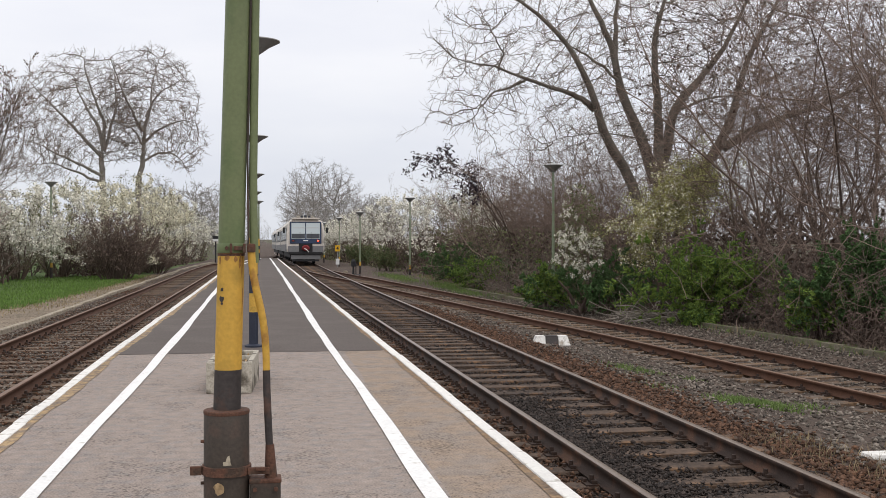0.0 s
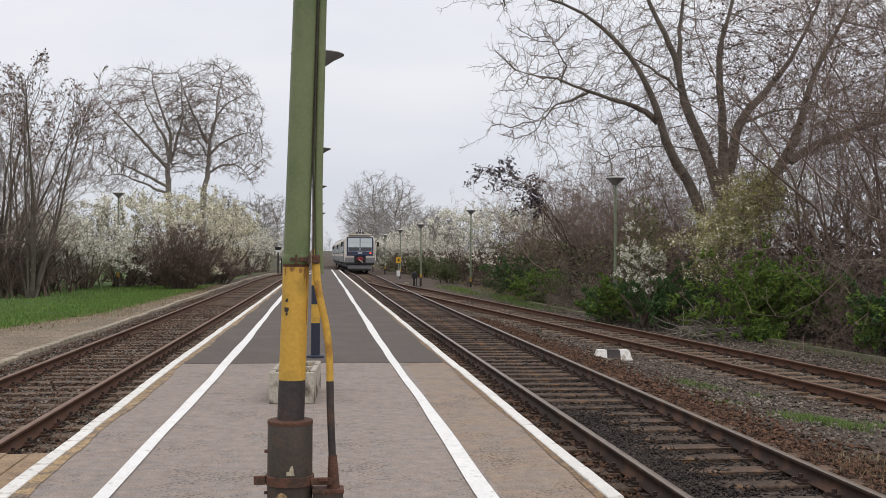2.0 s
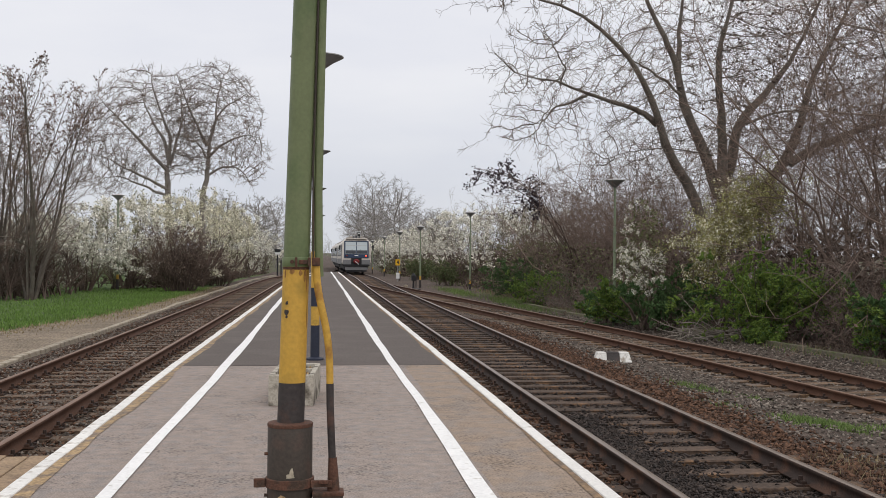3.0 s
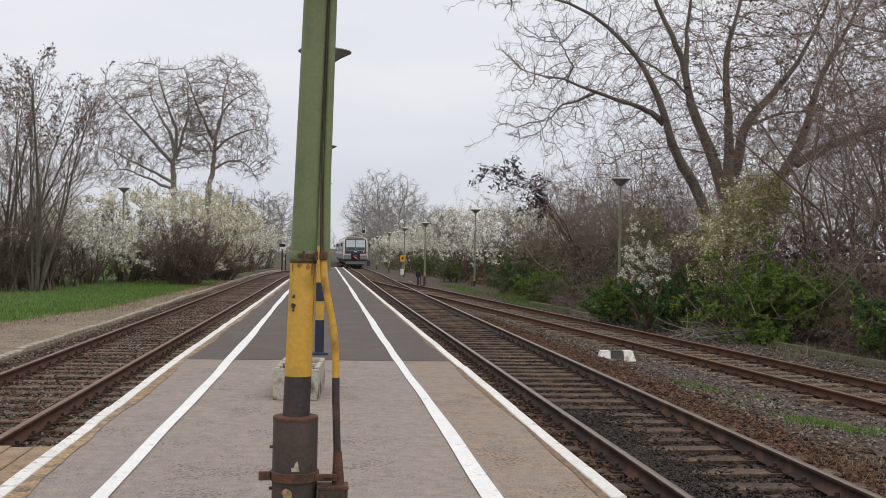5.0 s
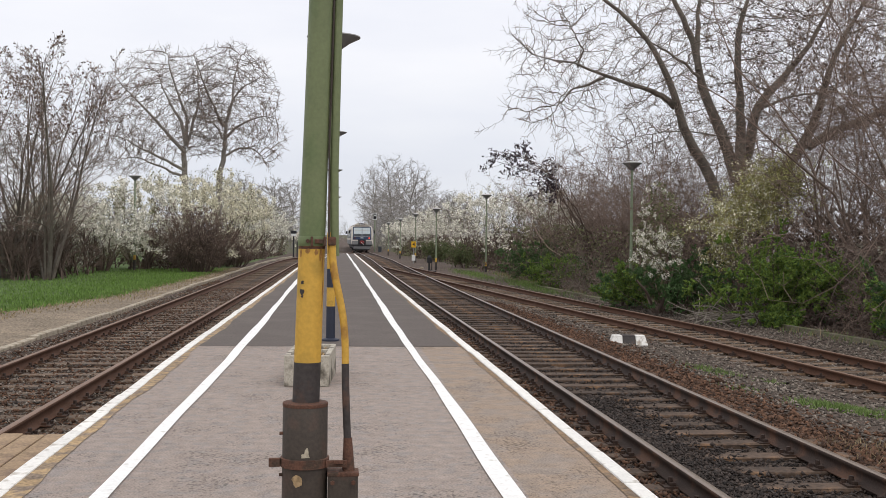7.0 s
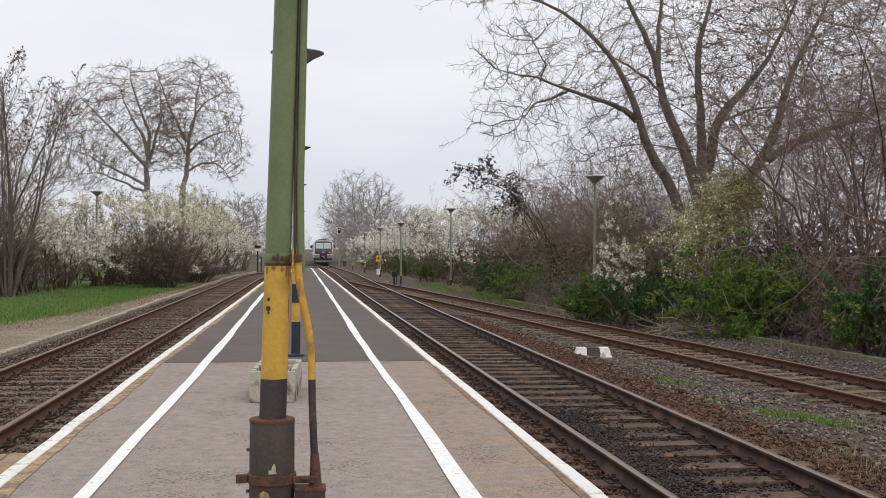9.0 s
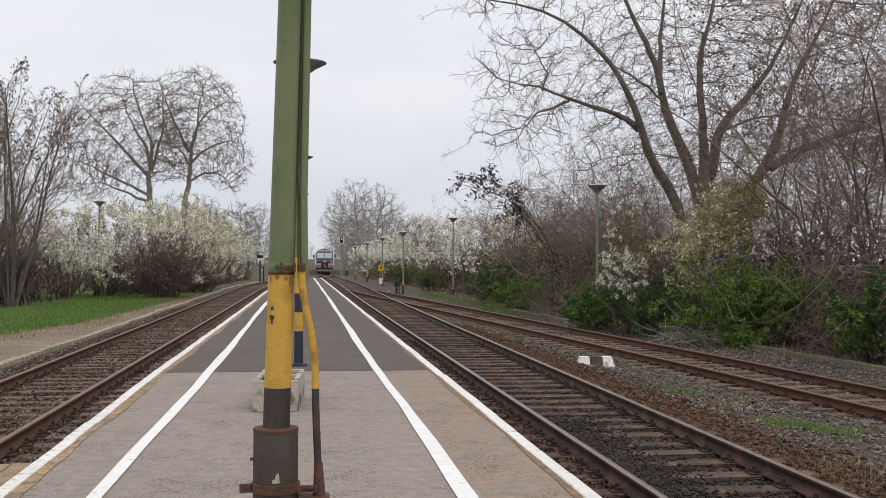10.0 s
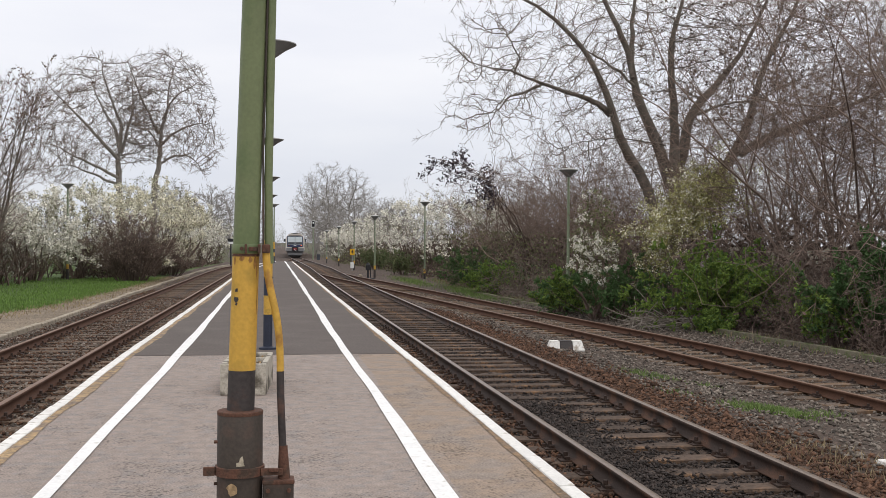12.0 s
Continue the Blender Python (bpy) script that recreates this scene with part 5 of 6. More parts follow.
def build_slim_tree(at, height, stems, seed, label, bark="bark", twig="twig"):
    """Several slender stems from one stool, fanning upwards."""
    rng = np.random.default_rng(seed)
    th = thing("tree", at, label, "tree", "slender trees by the lawn")
    a = rng.uniform(0, 6.28, stems)
    t = rng.uniform(0.05, 0.42, stems)
    D = np.stack([np.cos(a) * np.sin(t), np.sin(a) * np.sin(t), np.cos(t)], 1)
    base = np.stack([np.cos(a) * 0.25, np.sin(a) * 0.25, np.zeros(stems)], 1)
    P, R = grow(rng, base, D, height * rng.uniform(0.86, 0.98, stems), rng.uniform(0.05, 0.085, stems), 12, 0.05, 0.02, 0.15)
    A, B = sprout(rng, P, R, 12, 0.12, 1, 0.32, 0.75, 7, 0.14, 0.05, 0.45, 0.3, 0.008)
    tubes("trunk", [(P, R, 8), (A, B, 4)], bark, th, "slender brown stems")
    A2, B2 = sprout(rng, A, B, 8, 0.12, 1, 0.45, 0.7, 4, 0.16, 0.02, 0.6, 0.4, 0.008)
    A3, B3 = sprout(rng, A2, B2, 4, 0.15, 1, 0.5, 0.6, 2, 0.16, 0.0, 0.7, 0.5, 0.007)
    tubes("crown", [(A2, B2, 3), (A3, B3, 3)], twig, th, "fine bare twigs")
    p = tips(rng, A3, 1, 0.03)
    p = p[(p[:, 2] > height * 0.62) & (rng.uniform(size=len(p)) < 0.85)]
    flecks("withered_seed", p, 0.05, rng, "pods", th, "withered pods", "stuff")
    return th


for i, (x, y, h, s) in enumerate(((-10.9, 44, 8.8, 6), (-12.7, 45, 9.0, 6), (-14.6, 44, 9.0, 6), (-13.4, 50, 9.6, 5))):
    build_slim_tree((x, y, -0.32), h, s, 41 + i, "slender bare many-stemmed tree beside the lawn")


def front(y):
    """Front of the thicket along the siding."""
    return np.interp(y, [10, 17, 23, 28, 34, 38, 46, 58, 75, 110, 160], [14.2, 12.6, 11.6, 11.0, 10.2, 9.5, 8.7, 8.9, 8.6, 7.6, 7.6])


def top(y):
    return np.interp(y, [14, 24, 30, 36, 46, 58, 75, 110], [8.5, 8.6, 7.6, 6.8, 6.4, 5.6, 5.0, 4.6])


def build_thicket(name, label, n, y0, y1, d0, d1, hmul, seed, k, material, rad, lean=0.2, lo=0.08):
    rng = np.random.default_rng(seed)
    y = y0 + (y1 - y0) * rng.uniform(0, 1, n) ** 1.15
    d = rng.uniform(d0, d1, n)
    x = front(y) + d
    z = ground_z(x, y) - 0.05
    h = top(y) * rng.uniform(0.6, 1.05, n) * hmul
    D = np.stack([rng.normal(-0.06, lean, n), rng.normal(0, lean, n), np.ones(n)], 1)
    D /= np.linalg.norm(D, axis=1, keepdims=True)
    P, R = grow(rng, np.stack([x, y, z], 1), D, h, rad * rng.uniform(0.6, 1.4, n), 8, 0.21, 0.03, 0.18)
    g = [(P, R, 5)]
    A, B = sprout(rng, P, R, k[0], lo, 1, 0.42, 1.05, 5, 0.32, 0.02, 0.5, 0.3, 0.009)
    g.append((A, B, 3))
    for kk in k[1:]:
        A, B = sprout(rng, A, B, kk, 0.08, 1, 0.5, 1.0, 2 if kk < 4 else 3, 0.32, 0.0, 0.65, 0.4, 0.007)
        g.append((A, B, 3))
    ob = tubes(name, g, material, kind="stuff", label=label)
    return tagged(ob, category="thicket"), A


tall, tall_tw = build_thicket("thicket", "tangle of tall bare brown saplings along the siding", 130, 17, 60, 3.1, 9.5, 1.08, 51, (8, 6, 2), "twig", 0.034, 0.16, 0.26)
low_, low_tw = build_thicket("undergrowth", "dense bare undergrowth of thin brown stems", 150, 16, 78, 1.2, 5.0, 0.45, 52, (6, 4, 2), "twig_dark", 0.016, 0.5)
back_, back_tw = build_thicket("thicket", "bare scrub behind the blossoming bushes", 64, 55, 140, 2.5, 12, 1.2, 53, (8, 5, 2), "twig", 0.035)
foot_, foot_tw = build_thicket("undergrowth", "low dead stems at the foot of the thicket", 60, 16, 25.5, 0.35, 1.8, 0.2, 57, (5, 4, 2), "twig", 0.009, 0.6)
edge_, edge_tw = build_thicket("thicket", "taller bare saplings crowding the big tree", 84, 19, 36, 3.6, 9, 1.45, 55, (9, 6, 3), "twig", 0.045, 0.12, 0.38)
mid_, mid_tw = build_thicket("thicket", "close bare scrub beside the lamp post", 64, 36, 58, 1.6, 6, 1.12, 56, (8, 6, 3), "twig", 0.03)
deep_, deep_tw = build_thicket("thicket", "dense bare scrub behind the blossom", 46, 42, 82, 3.2, 8, 1.12, 58, (8, 6, 3), "twig", 0.03)
rng_ = np.random.default_rng(54)
tagged(flecks("dead_leaves", tips(rng_, tall_tw[rng_.uniform(size=len(tall_tw)) < 0.12], 1, 0.04), 0.04, rng_, "pods"), "withered brown leaves in the thicket", "leaves", kind="stuff")


def litter(name, n, d0, d1, y0, y1, zmax, size, material, seed, label):
    rng = np.random.default_rng(seed)
    y = rng.uniform(y0, y1, n)
    x = front(y) + rng.uniform(d0, d1, n)
    z = ground_z(x, y) + zmax * rng.uniform(0, 1, n) ** 1.7
    tagged(flecks(name, np.stack([x, y, z], 1), size, rng, material), label, "undergrowth", kind="stuff")


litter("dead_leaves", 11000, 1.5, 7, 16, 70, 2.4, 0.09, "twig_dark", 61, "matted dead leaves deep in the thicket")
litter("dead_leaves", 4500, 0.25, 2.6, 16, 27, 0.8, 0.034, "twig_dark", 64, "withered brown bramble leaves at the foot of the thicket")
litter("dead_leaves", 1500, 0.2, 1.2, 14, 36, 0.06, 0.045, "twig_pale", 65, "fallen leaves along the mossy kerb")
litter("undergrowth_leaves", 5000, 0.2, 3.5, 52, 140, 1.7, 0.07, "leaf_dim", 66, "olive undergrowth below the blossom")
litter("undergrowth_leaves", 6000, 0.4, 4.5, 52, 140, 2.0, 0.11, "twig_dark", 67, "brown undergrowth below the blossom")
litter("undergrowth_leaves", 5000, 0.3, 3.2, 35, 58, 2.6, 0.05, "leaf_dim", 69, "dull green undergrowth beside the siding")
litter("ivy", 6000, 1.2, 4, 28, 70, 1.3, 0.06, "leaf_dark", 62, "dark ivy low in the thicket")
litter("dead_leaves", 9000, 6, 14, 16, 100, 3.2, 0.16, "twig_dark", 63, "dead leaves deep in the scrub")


def build_bush(at, rx, ry, h, seed, stems, label, leaves, category="bush", group="", twig="twig", per=(7, 5), rad=0.022, wander=0.10, side=0.36):
    """A shrub: stems fan out from the foot; leaves: rows of (count on each shoot, size, material, name, label, low share, length)."""
    rng = np.random.default_rng(seed)
    th = thing("bush", at, label, category, group)
    a, t = rng.uniform(0, 6.28, stems), rng.uniform(0, 1, stems) ** 0.7
    D = np.stack([np.cos(a) * t * rx, np.sin(a) * t * ry, np.full(stems, h * 0.95) * (1 - 0.35 * t * t)], 1)
    L = np.linalg.norm(D, axis=1)
    base = np.stack([np.cos(a) * t * rx * 0.35, np.sin(a) * t * ry * 0.35, np.zeros(stems)], 1)
    P, R = grow(rng, base, D / L[:, None], L * rng.uniform(0.65, 1.05, stems), rad * rng.uniform(0.6, 1.3, stems), 8, wander, 0.0 if wander < 0.15 else -0.07, 0.2)
    A, B = sprout(rng, P, R, per[0], 0.2, 1, side, 0.75, 5, 0.17, 0.02, 0.55, 0.35, 0.005)
    C, E = sprout(rng, A, B, per[1], 0.15, 1, 0.5, 0.7, 2, 0.2, 0.0, 0.65, 0.4, 0.006)
    tubes("branchwork", [(P, R, 4), (A, B, 3), (C, E, 3)], twig, th, "thin branches", "stuff")
    for cnt, size, m, nm, lb, lowcut, long in leaves:
        p, way = tips(rng, C, cnt, size * 0.5, True)
        keep = p[:, 2] > h * lowcut * rng.uniform(0.2, 1.5, len(p))
        flecks(nm, p[keep], size, rng, m, th, lb, long=long, ways=way[keep] if long > 1.5 else None)
    return th


def build_blossom_bush(at, w, h, seed, label, group, petal, size, each, low=0.3, goals=430, share=0.0, sprig=0.42, twig="twig_dark"):
    """A domed shrub whose boughs share out a half ball; blossom sits in clumps along its shoots."""
    rng = np.random.default_rng(seed)
    th = thing("bush", at, label, "flowering bush", group)
    n = 9
    a = rng.uniform(0, 6.28, n)
    D = np.stack([np.cos(a) * 0.45, np.sin(a) * 0.45, np.ones(n)], 1)
    D /= np.linalg.norm(D, axis=1, keepdims=True)
    P, R = grow(rng, np.stack([np.cos(a) * w * 0.12, np.sin(a) * w * 0.12, np.full(n, -0.05)], 1), D, np.full(n, h * 0.42), np.full(n, 0.014 * h), 7, 0.1, 0.0, 0.5)
    G = in_ball(rng, goals, (0, 0, h * 0.5), (w, w, h * 0.5), -0.85)
    runs = colonise(rng, P[:, 1:].reshape(-1, 3), G, min(0.05 * h, 0.12 * w), h * 0.6, min(0.065 * h, 0.15 * w), 0.006, 0.05)
    tw = side_twigs(rng, runs, 4.0, sprig, 0.006)
    tubes("branchwork", [(P, R, 5)] + [(p, np.minimum(r, 0.03), 3) for p, r in runs] + [(p, r, 3) for p, r in tw], twig, th, "thin dark branches", "stuff")
    pts = []
    for p, r in runs + tw:
        heart = p[:, 1]
        lit = np.sin(heart * np.array([1.9, 1.7, 2.3]) + seed).sum(1) * 0.5 + rng.normal(0, 0.4, len(heart)) > share
        lit &= heart[:, 2] > h * low * rng.uniform(0.3, 1.5, len(heart))
        if lit.any():
            pts.append(tips(rng, p[lit], each * p.shape[1] // 3, size * 1.3))
    flecks("blossom", np.concatenate(pts), size, rng, petal, th, "clustered spring blossom", "stuff", long=1.2)
    leafy = np.concatenate([tips(rng, p, 3, 0.08) for p, r in tw])
    flecks("young_foliage", leafy, 0.04, rng, "leaf_dim", th, "first dull green leaves", "stuff", long=1.2)
    return th


# blossoming bushes beside the loop track
for i, (x, y, w, h, cream) in enumerate(((-13.0, 53, 2.3, 3.7, 0), (-10.9, 54, 2.3, 4.3, 0), (-9.5, 57, 2.3, 4.9, 0), (-8.0, 59, 2.4, 5.6, 1), (-6.4, 62, 2.4, 5.9, 1),
                                         (-5.6, 70, 2.0, 5.4, 1), (-5.2, 84, 2.2, 4.9, 0), (-5.0, 102, 2.4, 4.5, 0))):
    build_blossom_bush((x, y, -0.32 + float(dip(y))), w, h, 71 + i, "bush covered in white spring blossom beside the loop track", "blossoming bushes by the loop",
                       "blossom_cream" if cream else "blossom", 0.05, 24 if i < 6 else 16, 0.12, 520 if i < 6 else 340, 0.08, 0.5)
build_bush((-6.3, 53.0, -0.32), 2.0, 1.2, 3.3, 90, 80, "leafless dark brown bush below the blossom", [(4, 0.028, "twig", "dead_leaves", "withered brown leaves", 0.0, 1.0)], "bush", "", "twig_dark", (9, 6), 0.02)
build_bush((-5.3, 63, -0.32), 1.4, 1.6, 2.2, 91, 40, "leafless dark brown bush beside the old kerb", [(1, 0.03, "pods", "dead_leaves", "few withered leaves", 0.1, 1.0)], "bush", "", "twig_dark", (8, 6), 0.02)

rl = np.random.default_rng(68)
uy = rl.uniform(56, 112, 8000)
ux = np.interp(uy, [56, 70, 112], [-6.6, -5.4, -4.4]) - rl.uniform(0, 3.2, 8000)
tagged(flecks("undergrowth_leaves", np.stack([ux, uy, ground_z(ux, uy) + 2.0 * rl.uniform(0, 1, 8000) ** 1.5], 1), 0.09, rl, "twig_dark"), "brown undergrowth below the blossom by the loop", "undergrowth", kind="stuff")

# blossoming bushes beyond the siding
for i, (x, y, w, h, sh) in enumerate(((8.4, 126, 2.8, 4.4, -0.1), (8.8, 106, 2.6, 4.6, -0.1), (9.4, 91, 2.5, 4.9, 0.0), (10.3, 79, 2.5, 5.5, 0.15), (10.9, 69, 2.4, 5.6, 0.35), (11.2, 61, 2.3, 5.2, 0.45), (11.2, 54, 2.0, 4.7, 0.7))):
    build_blossom_bush((x, y, -0.45 + float(dip(y))), w, h, 101 + i, "bush covered in white spring blossom beyond the siding", "blossoming bushes by the siding",
                       "blossom", 0.052 if y < 100 else 0.062, 24 if y < 85 else 16, 0.4, 460, sh - 0.04, 0.5)
build_blossom_bush((9.5, 31.6, -0.6), 0.72, 4.0, 111, "slim sapling in white blossom beside the lamp post", "", "blossom", 0.026, 30, 0.45, 300, -0.5, 0.28, "twig")

for i, (x, y, w, h) in enumerate(((13.7, 24.2, 1.3, 3.0), (13.9, 26.4, 1.5, 3.4), (14.3, 21.6, 1.3, 3.2), (9.9, 39, 1.0, 2.6), (9.6, 41.5, 1.0, 2.4))):
    build_bush((x, y, -0.68), w, w * 0.9, h, 112 + i, 15, "leafless bramble bush with arching grey-brown stems", [(1, 0.025, "pods", "dead_foliage", "few withered leaves", 0.05, 1.2)], "bush", "bare brambles by the siding", "twig_pale", (8, 6), 0.011, 0.30, 0.42)

# green shrubs along the siding
for i, (x, y, w, h, m, dense) in enumerate(((11.7, 28.0, 1.9, 2.55, "leaf_fresh", 70), (12.6, 28.4, 1.3, 2.2, "leaf_fresh", 28), (10.0, 31.4, 1.7, 1.95, "leaf_dark", 36), (9.0, 33.6, 0.8, 1.5, "leaf_fresh", 12),
                                            (9.0, 44.5, 1.1, 1.6, "leaf_fresh", 12), (13.1, 22.4, 1.1, 2.7, "leaf_dark", 20), (12.4, 22.9, 0.7, 1.7, "leaf_fresh", 12), (11.35, 27.0, 0.5, 0.55, "leaf_fresh", 14),
                                            (9.3, 51, 1.5, 2.0, "leaf_dark", 12), (8.6, 70, 1.5, 1.7, "leaf_dim", 10), (8.3, 86, 1.5, 1.7, "leaf_dim", 10))):
    # second, darker set of leaves paints the shade within each shrub
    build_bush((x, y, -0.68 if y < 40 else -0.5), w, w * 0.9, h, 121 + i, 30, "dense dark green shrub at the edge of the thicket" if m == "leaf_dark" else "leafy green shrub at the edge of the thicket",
               [(dense, 0.019 if dense > 25 else 0.027, m, "foliage", "small green leaves", 0.03, 1.48), (3, 0.034, "leaf_dark", "inner_foliage", "darker leaves with inner shade put into their colour", 0.0, 1.2)], "shrub", "green shrubs by the siding", "twig_dark", (7, 6), 0.014)


def build_vine():
    """Climbing shrub that drapes the fork of the old tree."""
    rng = np.random.default_rng(131)
    th = thing("climber", (12.35, 31.2, -0.6), "olive climbing plant draped over the fork of the tree", "climbing plant")
    n = 140
    u = rng.uniform(0, 1, n)
    b = np.stack([-1.35 + 2.7 * u, rng.normal(0, 0.3, n), 2.5 + 1.9 * u + rng.uniform(-0.75, 0.3, n) * (1.1 - 0.6 * u)], 1)
    D = np.stack([rng.normal(-0.4, 0.4, n), rng.normal(-0.2, 0.4, n), rng.normal(0.0, 0.4, n)], 1)
    D /= np.linalg.norm(D, axis=1, keepdims=True)
    P, R = grow(rng, b, D, rng.uniform(0.6, 1.3, n), np.full(n, 0.014), 7, 0.15, -0.10, 0.3)
    s = np.stack([np.stack([np.full(12, x), np.zeros(12), np.linspace(0, 3.2 + 0.6 * x, 12)], 1) for x in (-1.4, -0.6, 0.1, 0.9)])
    s[:, 1:, :2] += rng.normal(0, 0.08, (4, 11, 2))
    A, B = sprout(rng, P, R, 7, 0.1, 1, 0.4, 0.8, 3, 0.2, -0.03, 0.6, 0.4, 0.004)
    tubes("stem_tangle", [(s, np.full((4, 12), 0.03), 6), (P, R, 4), (A, B, 3)], "twig", th, "brown climbing stems")
    p = tips(rng, A, 17, 0.09)
    flecks("foliage", p, 0.028, rng, "leaf_olive", th, "olive green leaves", long=1.2)
    q = tips(rng, A[rng.uniform(size=len(A)) < 0.6], 12, 0.06)
    flecks("pale_foliage", q[q[:, 0] < 0.2], 0.030, rng, "blossom_cream", th, "cream buds", long=1.2)


build_vine()


def build_purple_tree():
    rng = np.random.default_rng(141)
    th = thing("tree", (11.4, 47, -0.55), "small tree with overhanging dark purple-brown leaves", "tree")
    ends = ((-4.7, 5.75), (-4.3, 5.15), (-3.6, 5.9), (-3.7, 4.7), (-2.7, 5.5), (-2.9, 4.3), (-2.0, 5.0))
    P = np.stack([polyline([(0, 0, 0), (-0.3, 0, 2.0), (-0.9 - 0.1 * i, 0.15 * (i - 3), 3.4), (0.5 * x - 0.4, 0.3 * (i - 3), 0.25 * 3.4 + 0.75 * z + 0.15), (x, 0.4 * (i - 3), z)], 14) for i, (x, z) in enumerate(ends)])
    P[:, 1:] += np.cumsum(rng.normal(0, 0.06, P[:, 1:].shape), 1)
    R = np.tile(np.linspace(0.032, 0.009, 14), (7, 1))
    A, B = sprout(rng, P, R, 8, 0.5, 1, 0.17, 0.75, 6, 0.16, -0.01, 0.5, 0.4, 0.007)
    C, E = sprout(rng, A, B, 4, 0.2, 1, 0.45, 0.6, 4, 0.15, -0.02, 0.6, 0.4, 0.005)
    tubes("branchwork", [(P, R, 6), (A, B, 4), (C, E, 3)], "twig_dark", th, "arching dark branches")
    p = tips(rng, C, 7, 0.08)
    p = p[p[:, 0] < -1.7]
    flecks("foliage", p, 0.05, rng, "leaf_purple", th, "dark purple-brown leaves", long=1.5)


build_purple_tree()

# far trees beyond the station, with distance haze painted into their pale twigs
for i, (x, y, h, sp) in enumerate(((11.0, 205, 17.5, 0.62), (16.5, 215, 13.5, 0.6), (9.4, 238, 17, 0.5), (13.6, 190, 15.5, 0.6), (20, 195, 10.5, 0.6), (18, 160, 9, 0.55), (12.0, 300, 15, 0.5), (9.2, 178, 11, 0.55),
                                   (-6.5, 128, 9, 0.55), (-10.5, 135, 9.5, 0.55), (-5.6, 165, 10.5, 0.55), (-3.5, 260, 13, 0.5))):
    build_dome_tree((x, y, -0.45 + float(dip(y))), (0, 0.55 * h), 0.62 * h * sp, 0.46 * h, 151 + i, "twig_far", "twig_far", "distant bare tree, its grey crown hazed by colour, beyond the station", "distant trees",
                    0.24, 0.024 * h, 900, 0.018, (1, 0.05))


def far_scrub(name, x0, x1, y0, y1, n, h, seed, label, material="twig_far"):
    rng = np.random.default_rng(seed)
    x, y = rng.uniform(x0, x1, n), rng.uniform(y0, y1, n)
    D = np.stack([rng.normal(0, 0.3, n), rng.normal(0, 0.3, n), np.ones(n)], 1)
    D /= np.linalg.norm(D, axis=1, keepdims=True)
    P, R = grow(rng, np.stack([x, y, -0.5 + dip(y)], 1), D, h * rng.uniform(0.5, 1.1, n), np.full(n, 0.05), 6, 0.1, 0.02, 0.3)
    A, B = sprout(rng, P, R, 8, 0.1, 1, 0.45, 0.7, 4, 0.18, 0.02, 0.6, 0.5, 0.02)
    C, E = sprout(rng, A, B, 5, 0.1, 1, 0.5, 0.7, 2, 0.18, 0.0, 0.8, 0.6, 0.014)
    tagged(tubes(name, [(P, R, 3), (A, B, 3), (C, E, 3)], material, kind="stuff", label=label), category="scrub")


# far scrub in the pale colour that carries the distance haze
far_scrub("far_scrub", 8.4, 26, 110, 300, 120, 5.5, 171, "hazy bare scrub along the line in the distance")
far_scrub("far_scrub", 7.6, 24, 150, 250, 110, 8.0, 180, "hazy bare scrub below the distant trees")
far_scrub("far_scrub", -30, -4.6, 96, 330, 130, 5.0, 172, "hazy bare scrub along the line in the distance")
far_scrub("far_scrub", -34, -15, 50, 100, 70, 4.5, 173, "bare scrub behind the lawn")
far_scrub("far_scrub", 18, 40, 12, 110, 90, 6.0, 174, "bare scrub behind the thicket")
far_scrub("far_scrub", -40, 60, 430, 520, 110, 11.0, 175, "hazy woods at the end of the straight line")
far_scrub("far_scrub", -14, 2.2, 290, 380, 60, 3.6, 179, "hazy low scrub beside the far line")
far_scrub("far_scrub", -18, -10.3, 43, 52, 130, 2.5, 176, "brown scrub under the slender trees", "twig_dark")
far_scrub("far_scrub", -14, -5.6, 56, 68, 70, 1.7, 177, "low brown scrub under the blossom", "twig_dark")
far_scrub("far_scrub", 8.0, 11.5, 60, 130, 60, 1.8, 178, "low brown scrub under the blossom", "twig_dark")


# ---- grass and litter ----
def blades(name, x, y, h, seed, material, label, wide=0.006):
    rng = np.random.default_rng(seed)
    n = len(x)
    z = ground_z(x, y) - 0.01
    a = rng.uniform(0, 6.28, n)
    hh = h * rng.uniform(0.5, 1.3, n)
    w = np.stack([np.cos(a), np.sin(a), np.zeros(n)], 1) * (wide * rng.uniform(0.7, 1.4, n))[:, None]
    b = np.stack([x, y, z], 1)
    lean = np.stack([rng.normal(0, 0.35, n), rng.normal(0, 0.35, n), np.ones(n)], 1) * hh[:, None]
    v = np.stack([b - w, b + w, b + lean * 0.6 + w * 0.7, b + lean], 1).reshape(-1, 3)
    i = np.arange(n)[:, None] * 4
    t = np.concatenate([np.concatenate([i, i + 1, i + 2], 1), np.concatenate([i, i + 2, i + 3], 1)])
    tagged(link_mesh(name, mesh_from(name, v, t), material), label, "grass", kind="stuff")


def lawn_edge(y):
    return np.interp(y, [0, 20, 26, 33, 42, 52, 70, 95], [-10.5, -8.6, -7.5, -6.3, -5.9, -5.6, -5.2, -4.6])


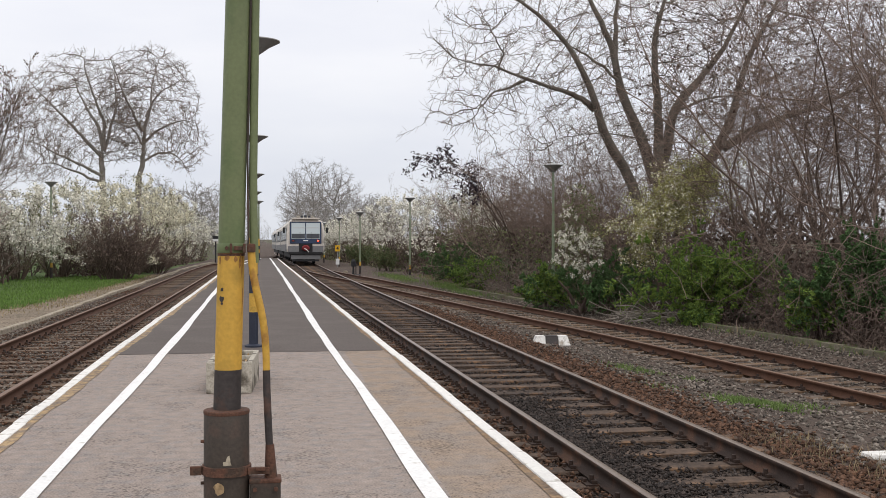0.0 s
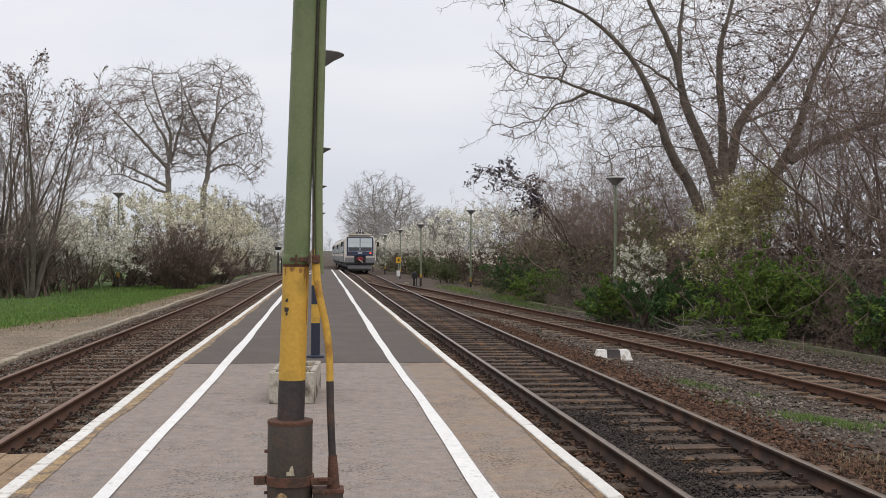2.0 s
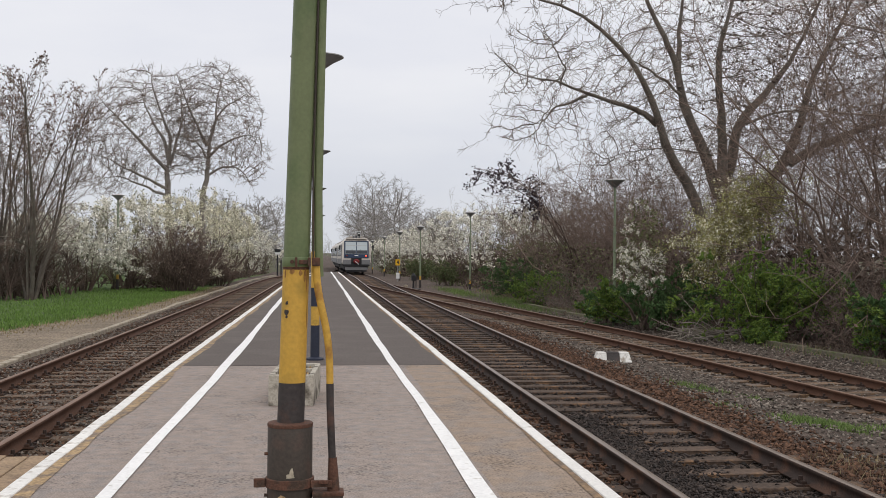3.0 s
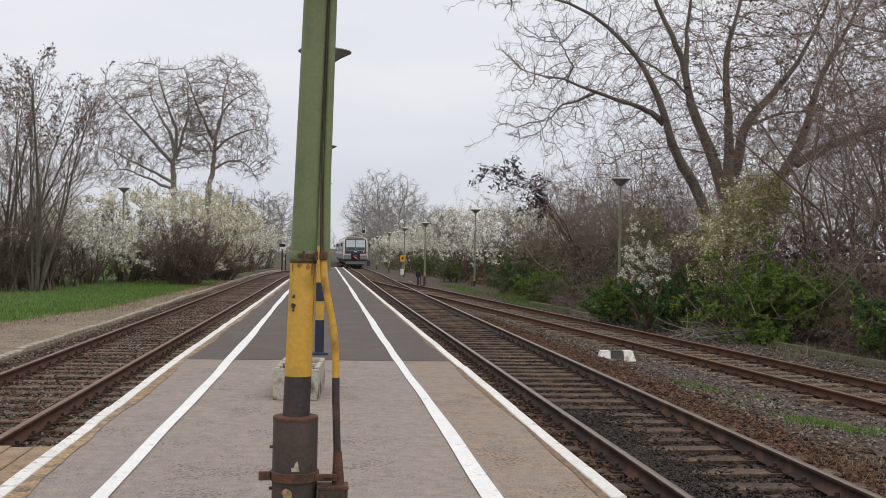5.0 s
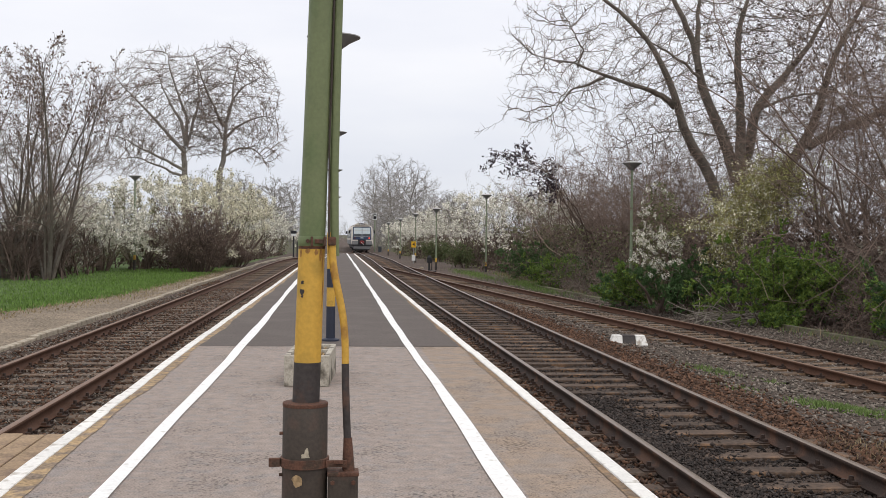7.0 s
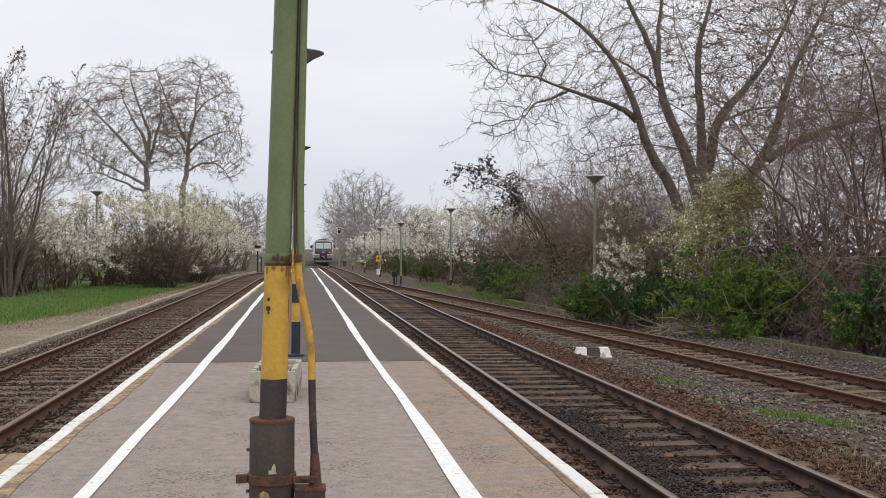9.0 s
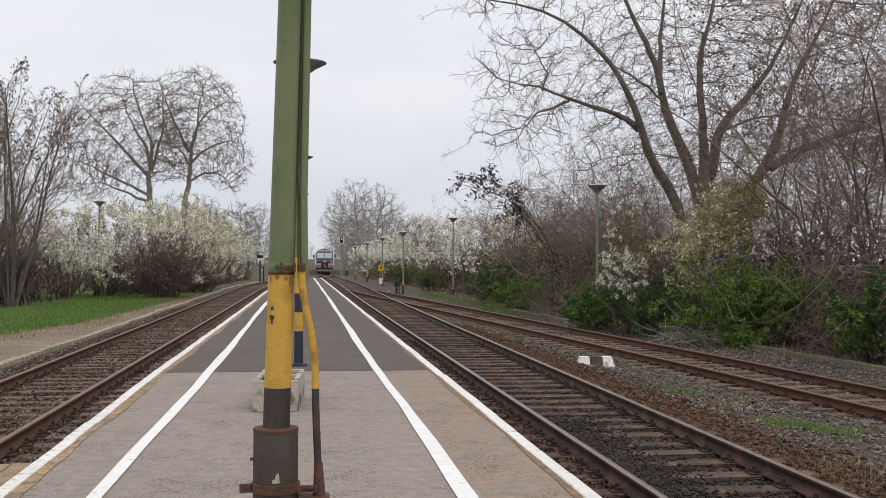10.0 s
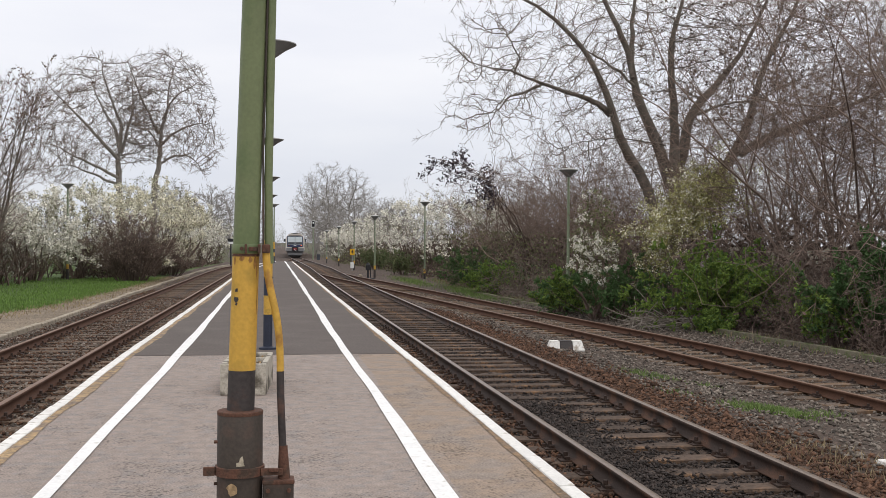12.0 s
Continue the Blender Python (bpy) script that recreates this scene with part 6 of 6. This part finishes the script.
rg = np.random.default_rng(181)
ly = rg.uniform(22, 58, 30000)
lx = lawn_edge(ly) - np.abs(rg.normal(0, 1, 30000)) ** 1.2 * 2.6 + rg.normal(0, 0.18, 30000)
blades("lawn_grass", lx, ly, 0.085, 182, "grass", "fresh green lawn beside the old kerb", 0.013)
ly = rg.uniform(20, 60, 3500)
blades("dry_grass", lawn_edge(ly) + rg.normal(0.35, 0.45, 3500), ly, 0.07, 183, "dry_grass", "dry grass at the lawn's edge", 0.012)
for (cx, cy, rx, ry, n, h), sd in zip(((6.62, 13.9, 0.42, 0.36, 2600, 0.075), (5.75, 15.0, 0.25, 0.35, 200, 0.05), (6.2, 17.6, 0.35, 0.6, 480, 0.065), (6.95, 16.9, 0.2, 0.3, 120, 0.05), (7.6, 14.3, 0.2, 0.3, 220, 0.06), (8.4, 45.5, 0.6, 5.0, 3500, 0.14), (7.5, 58, 0.6, 6, 2000, 0.12), (2.25, 8.9, 0.07, 0.6, 160, 0.06)), range(190, 200)):
    r2 = np.random.default_rng(sd)
    blades("weeds", cx + r2.normal(0, rx * 0.6, n), cy + r2.normal(0, ry * 0.6, n), h, sd, "weed", "patch of young grass in the gravel", 0.008)
r2 = np.random.default_rng(201)
yy = 14 + 46 * r2.uniform(0, 1, 1800)
blades("verge_grass", front(yy) + 0.25 + r2.normal(0, 0.3, 1800), yy, 0.16, 202, "dry_grass", "dry grass along the foot of the thicket", 0.008)
yy = 14 + 46 * r2.uniform(0, 1, 1800)
blades("verge_grass", front(yy) + 0.2 + r2.normal(0, 0.35, 1800), yy, 0.13, 203, "grass", "green grass along the foot of the thicket", 0.008)
yy = 8.2 + 2.6 * r2.uniform(0, 1, 500)
blades("dry_grass", 5.4 + r2.normal(0, 0.35, 500), yy, 0.10, 204, "dry_grass", "dry grass tufts in the gravel", 0.005)


def build_brush_pile():
    rng = np.random.default_rng(211)
    n = 95
    th = thing("brush_pile", (10.6, 28.6, -0.68), "heap of cut grey branches beside the siding", "brush pile")
    P, R = grow(rng, np.stack([rng.uniform(-1.1, 1.1, n), rng.uniform(-0.5, 0.5, n), rng.uniform(0, 0.25, n)], 1),
                np.stack([rng.normal(0.3, 1, n), rng.normal(0, 0.6, n), rng.uniform(0, 0.35, n)], 1), rng.uniform(0.6, 1.6, n), np.full(n, 0.017), 6, 0.15, -0.05, 0.4)
    A, B = sprout(rng, P, R, 3, 0.2, 1, 0.4, 0.6, 4, 0.15, -0.02, 0.6)
    tubes("branchwork", [(P, R, 5), (A, B, 3)], "cut_wood", th, "cut grey branches")


build_brush_pile()


# ---- what moves ----
RUN = [(0.0, 82.8), (1.0, 90.0), (2.0, 98.0), (3.0, 106.4), (5.0, 125.0), (7.0, 142.5), (9.0, 155.8), (10.5, 162.8), (12.0, 167.5)]


def run_at(t):
    """Distance of the railcar's rear end along the line, smoothly through RUN."""
    return float(smooth_line([(d, s) for s, d in RUN] + [(RUN[-1][1] + 8, RUN[-1][0] + 1)], 1 / 60)[min(int(round(t * 60)), 720), 0])


def motions():
    rows = [(i / 15, run_at(i / 15)) for i in range(181)]
    for ahead, car, wheelsets in railcars:
        at = [(t, d + ahead) for t, d in rows[::3]]
        walk(car, [(t, pose(float(x_at(MAIN, d)), d, float(main_level(d + 6)), math.degrees(math.atan((main_level(d + 20) - main_level(d + 4)) / 16)), 0, -math.degrees(math.atan2(float(x_at(MAIN, d + 20) - x_at(MAIN, d)), 20)))) for t, d in at])
        for w, y in wheelsets:
            walk(w, [(t, pose(0, y, 0.42, -math.degrees((d - rows[0][1]) / 0.42))) for t, d in rows])


motions()
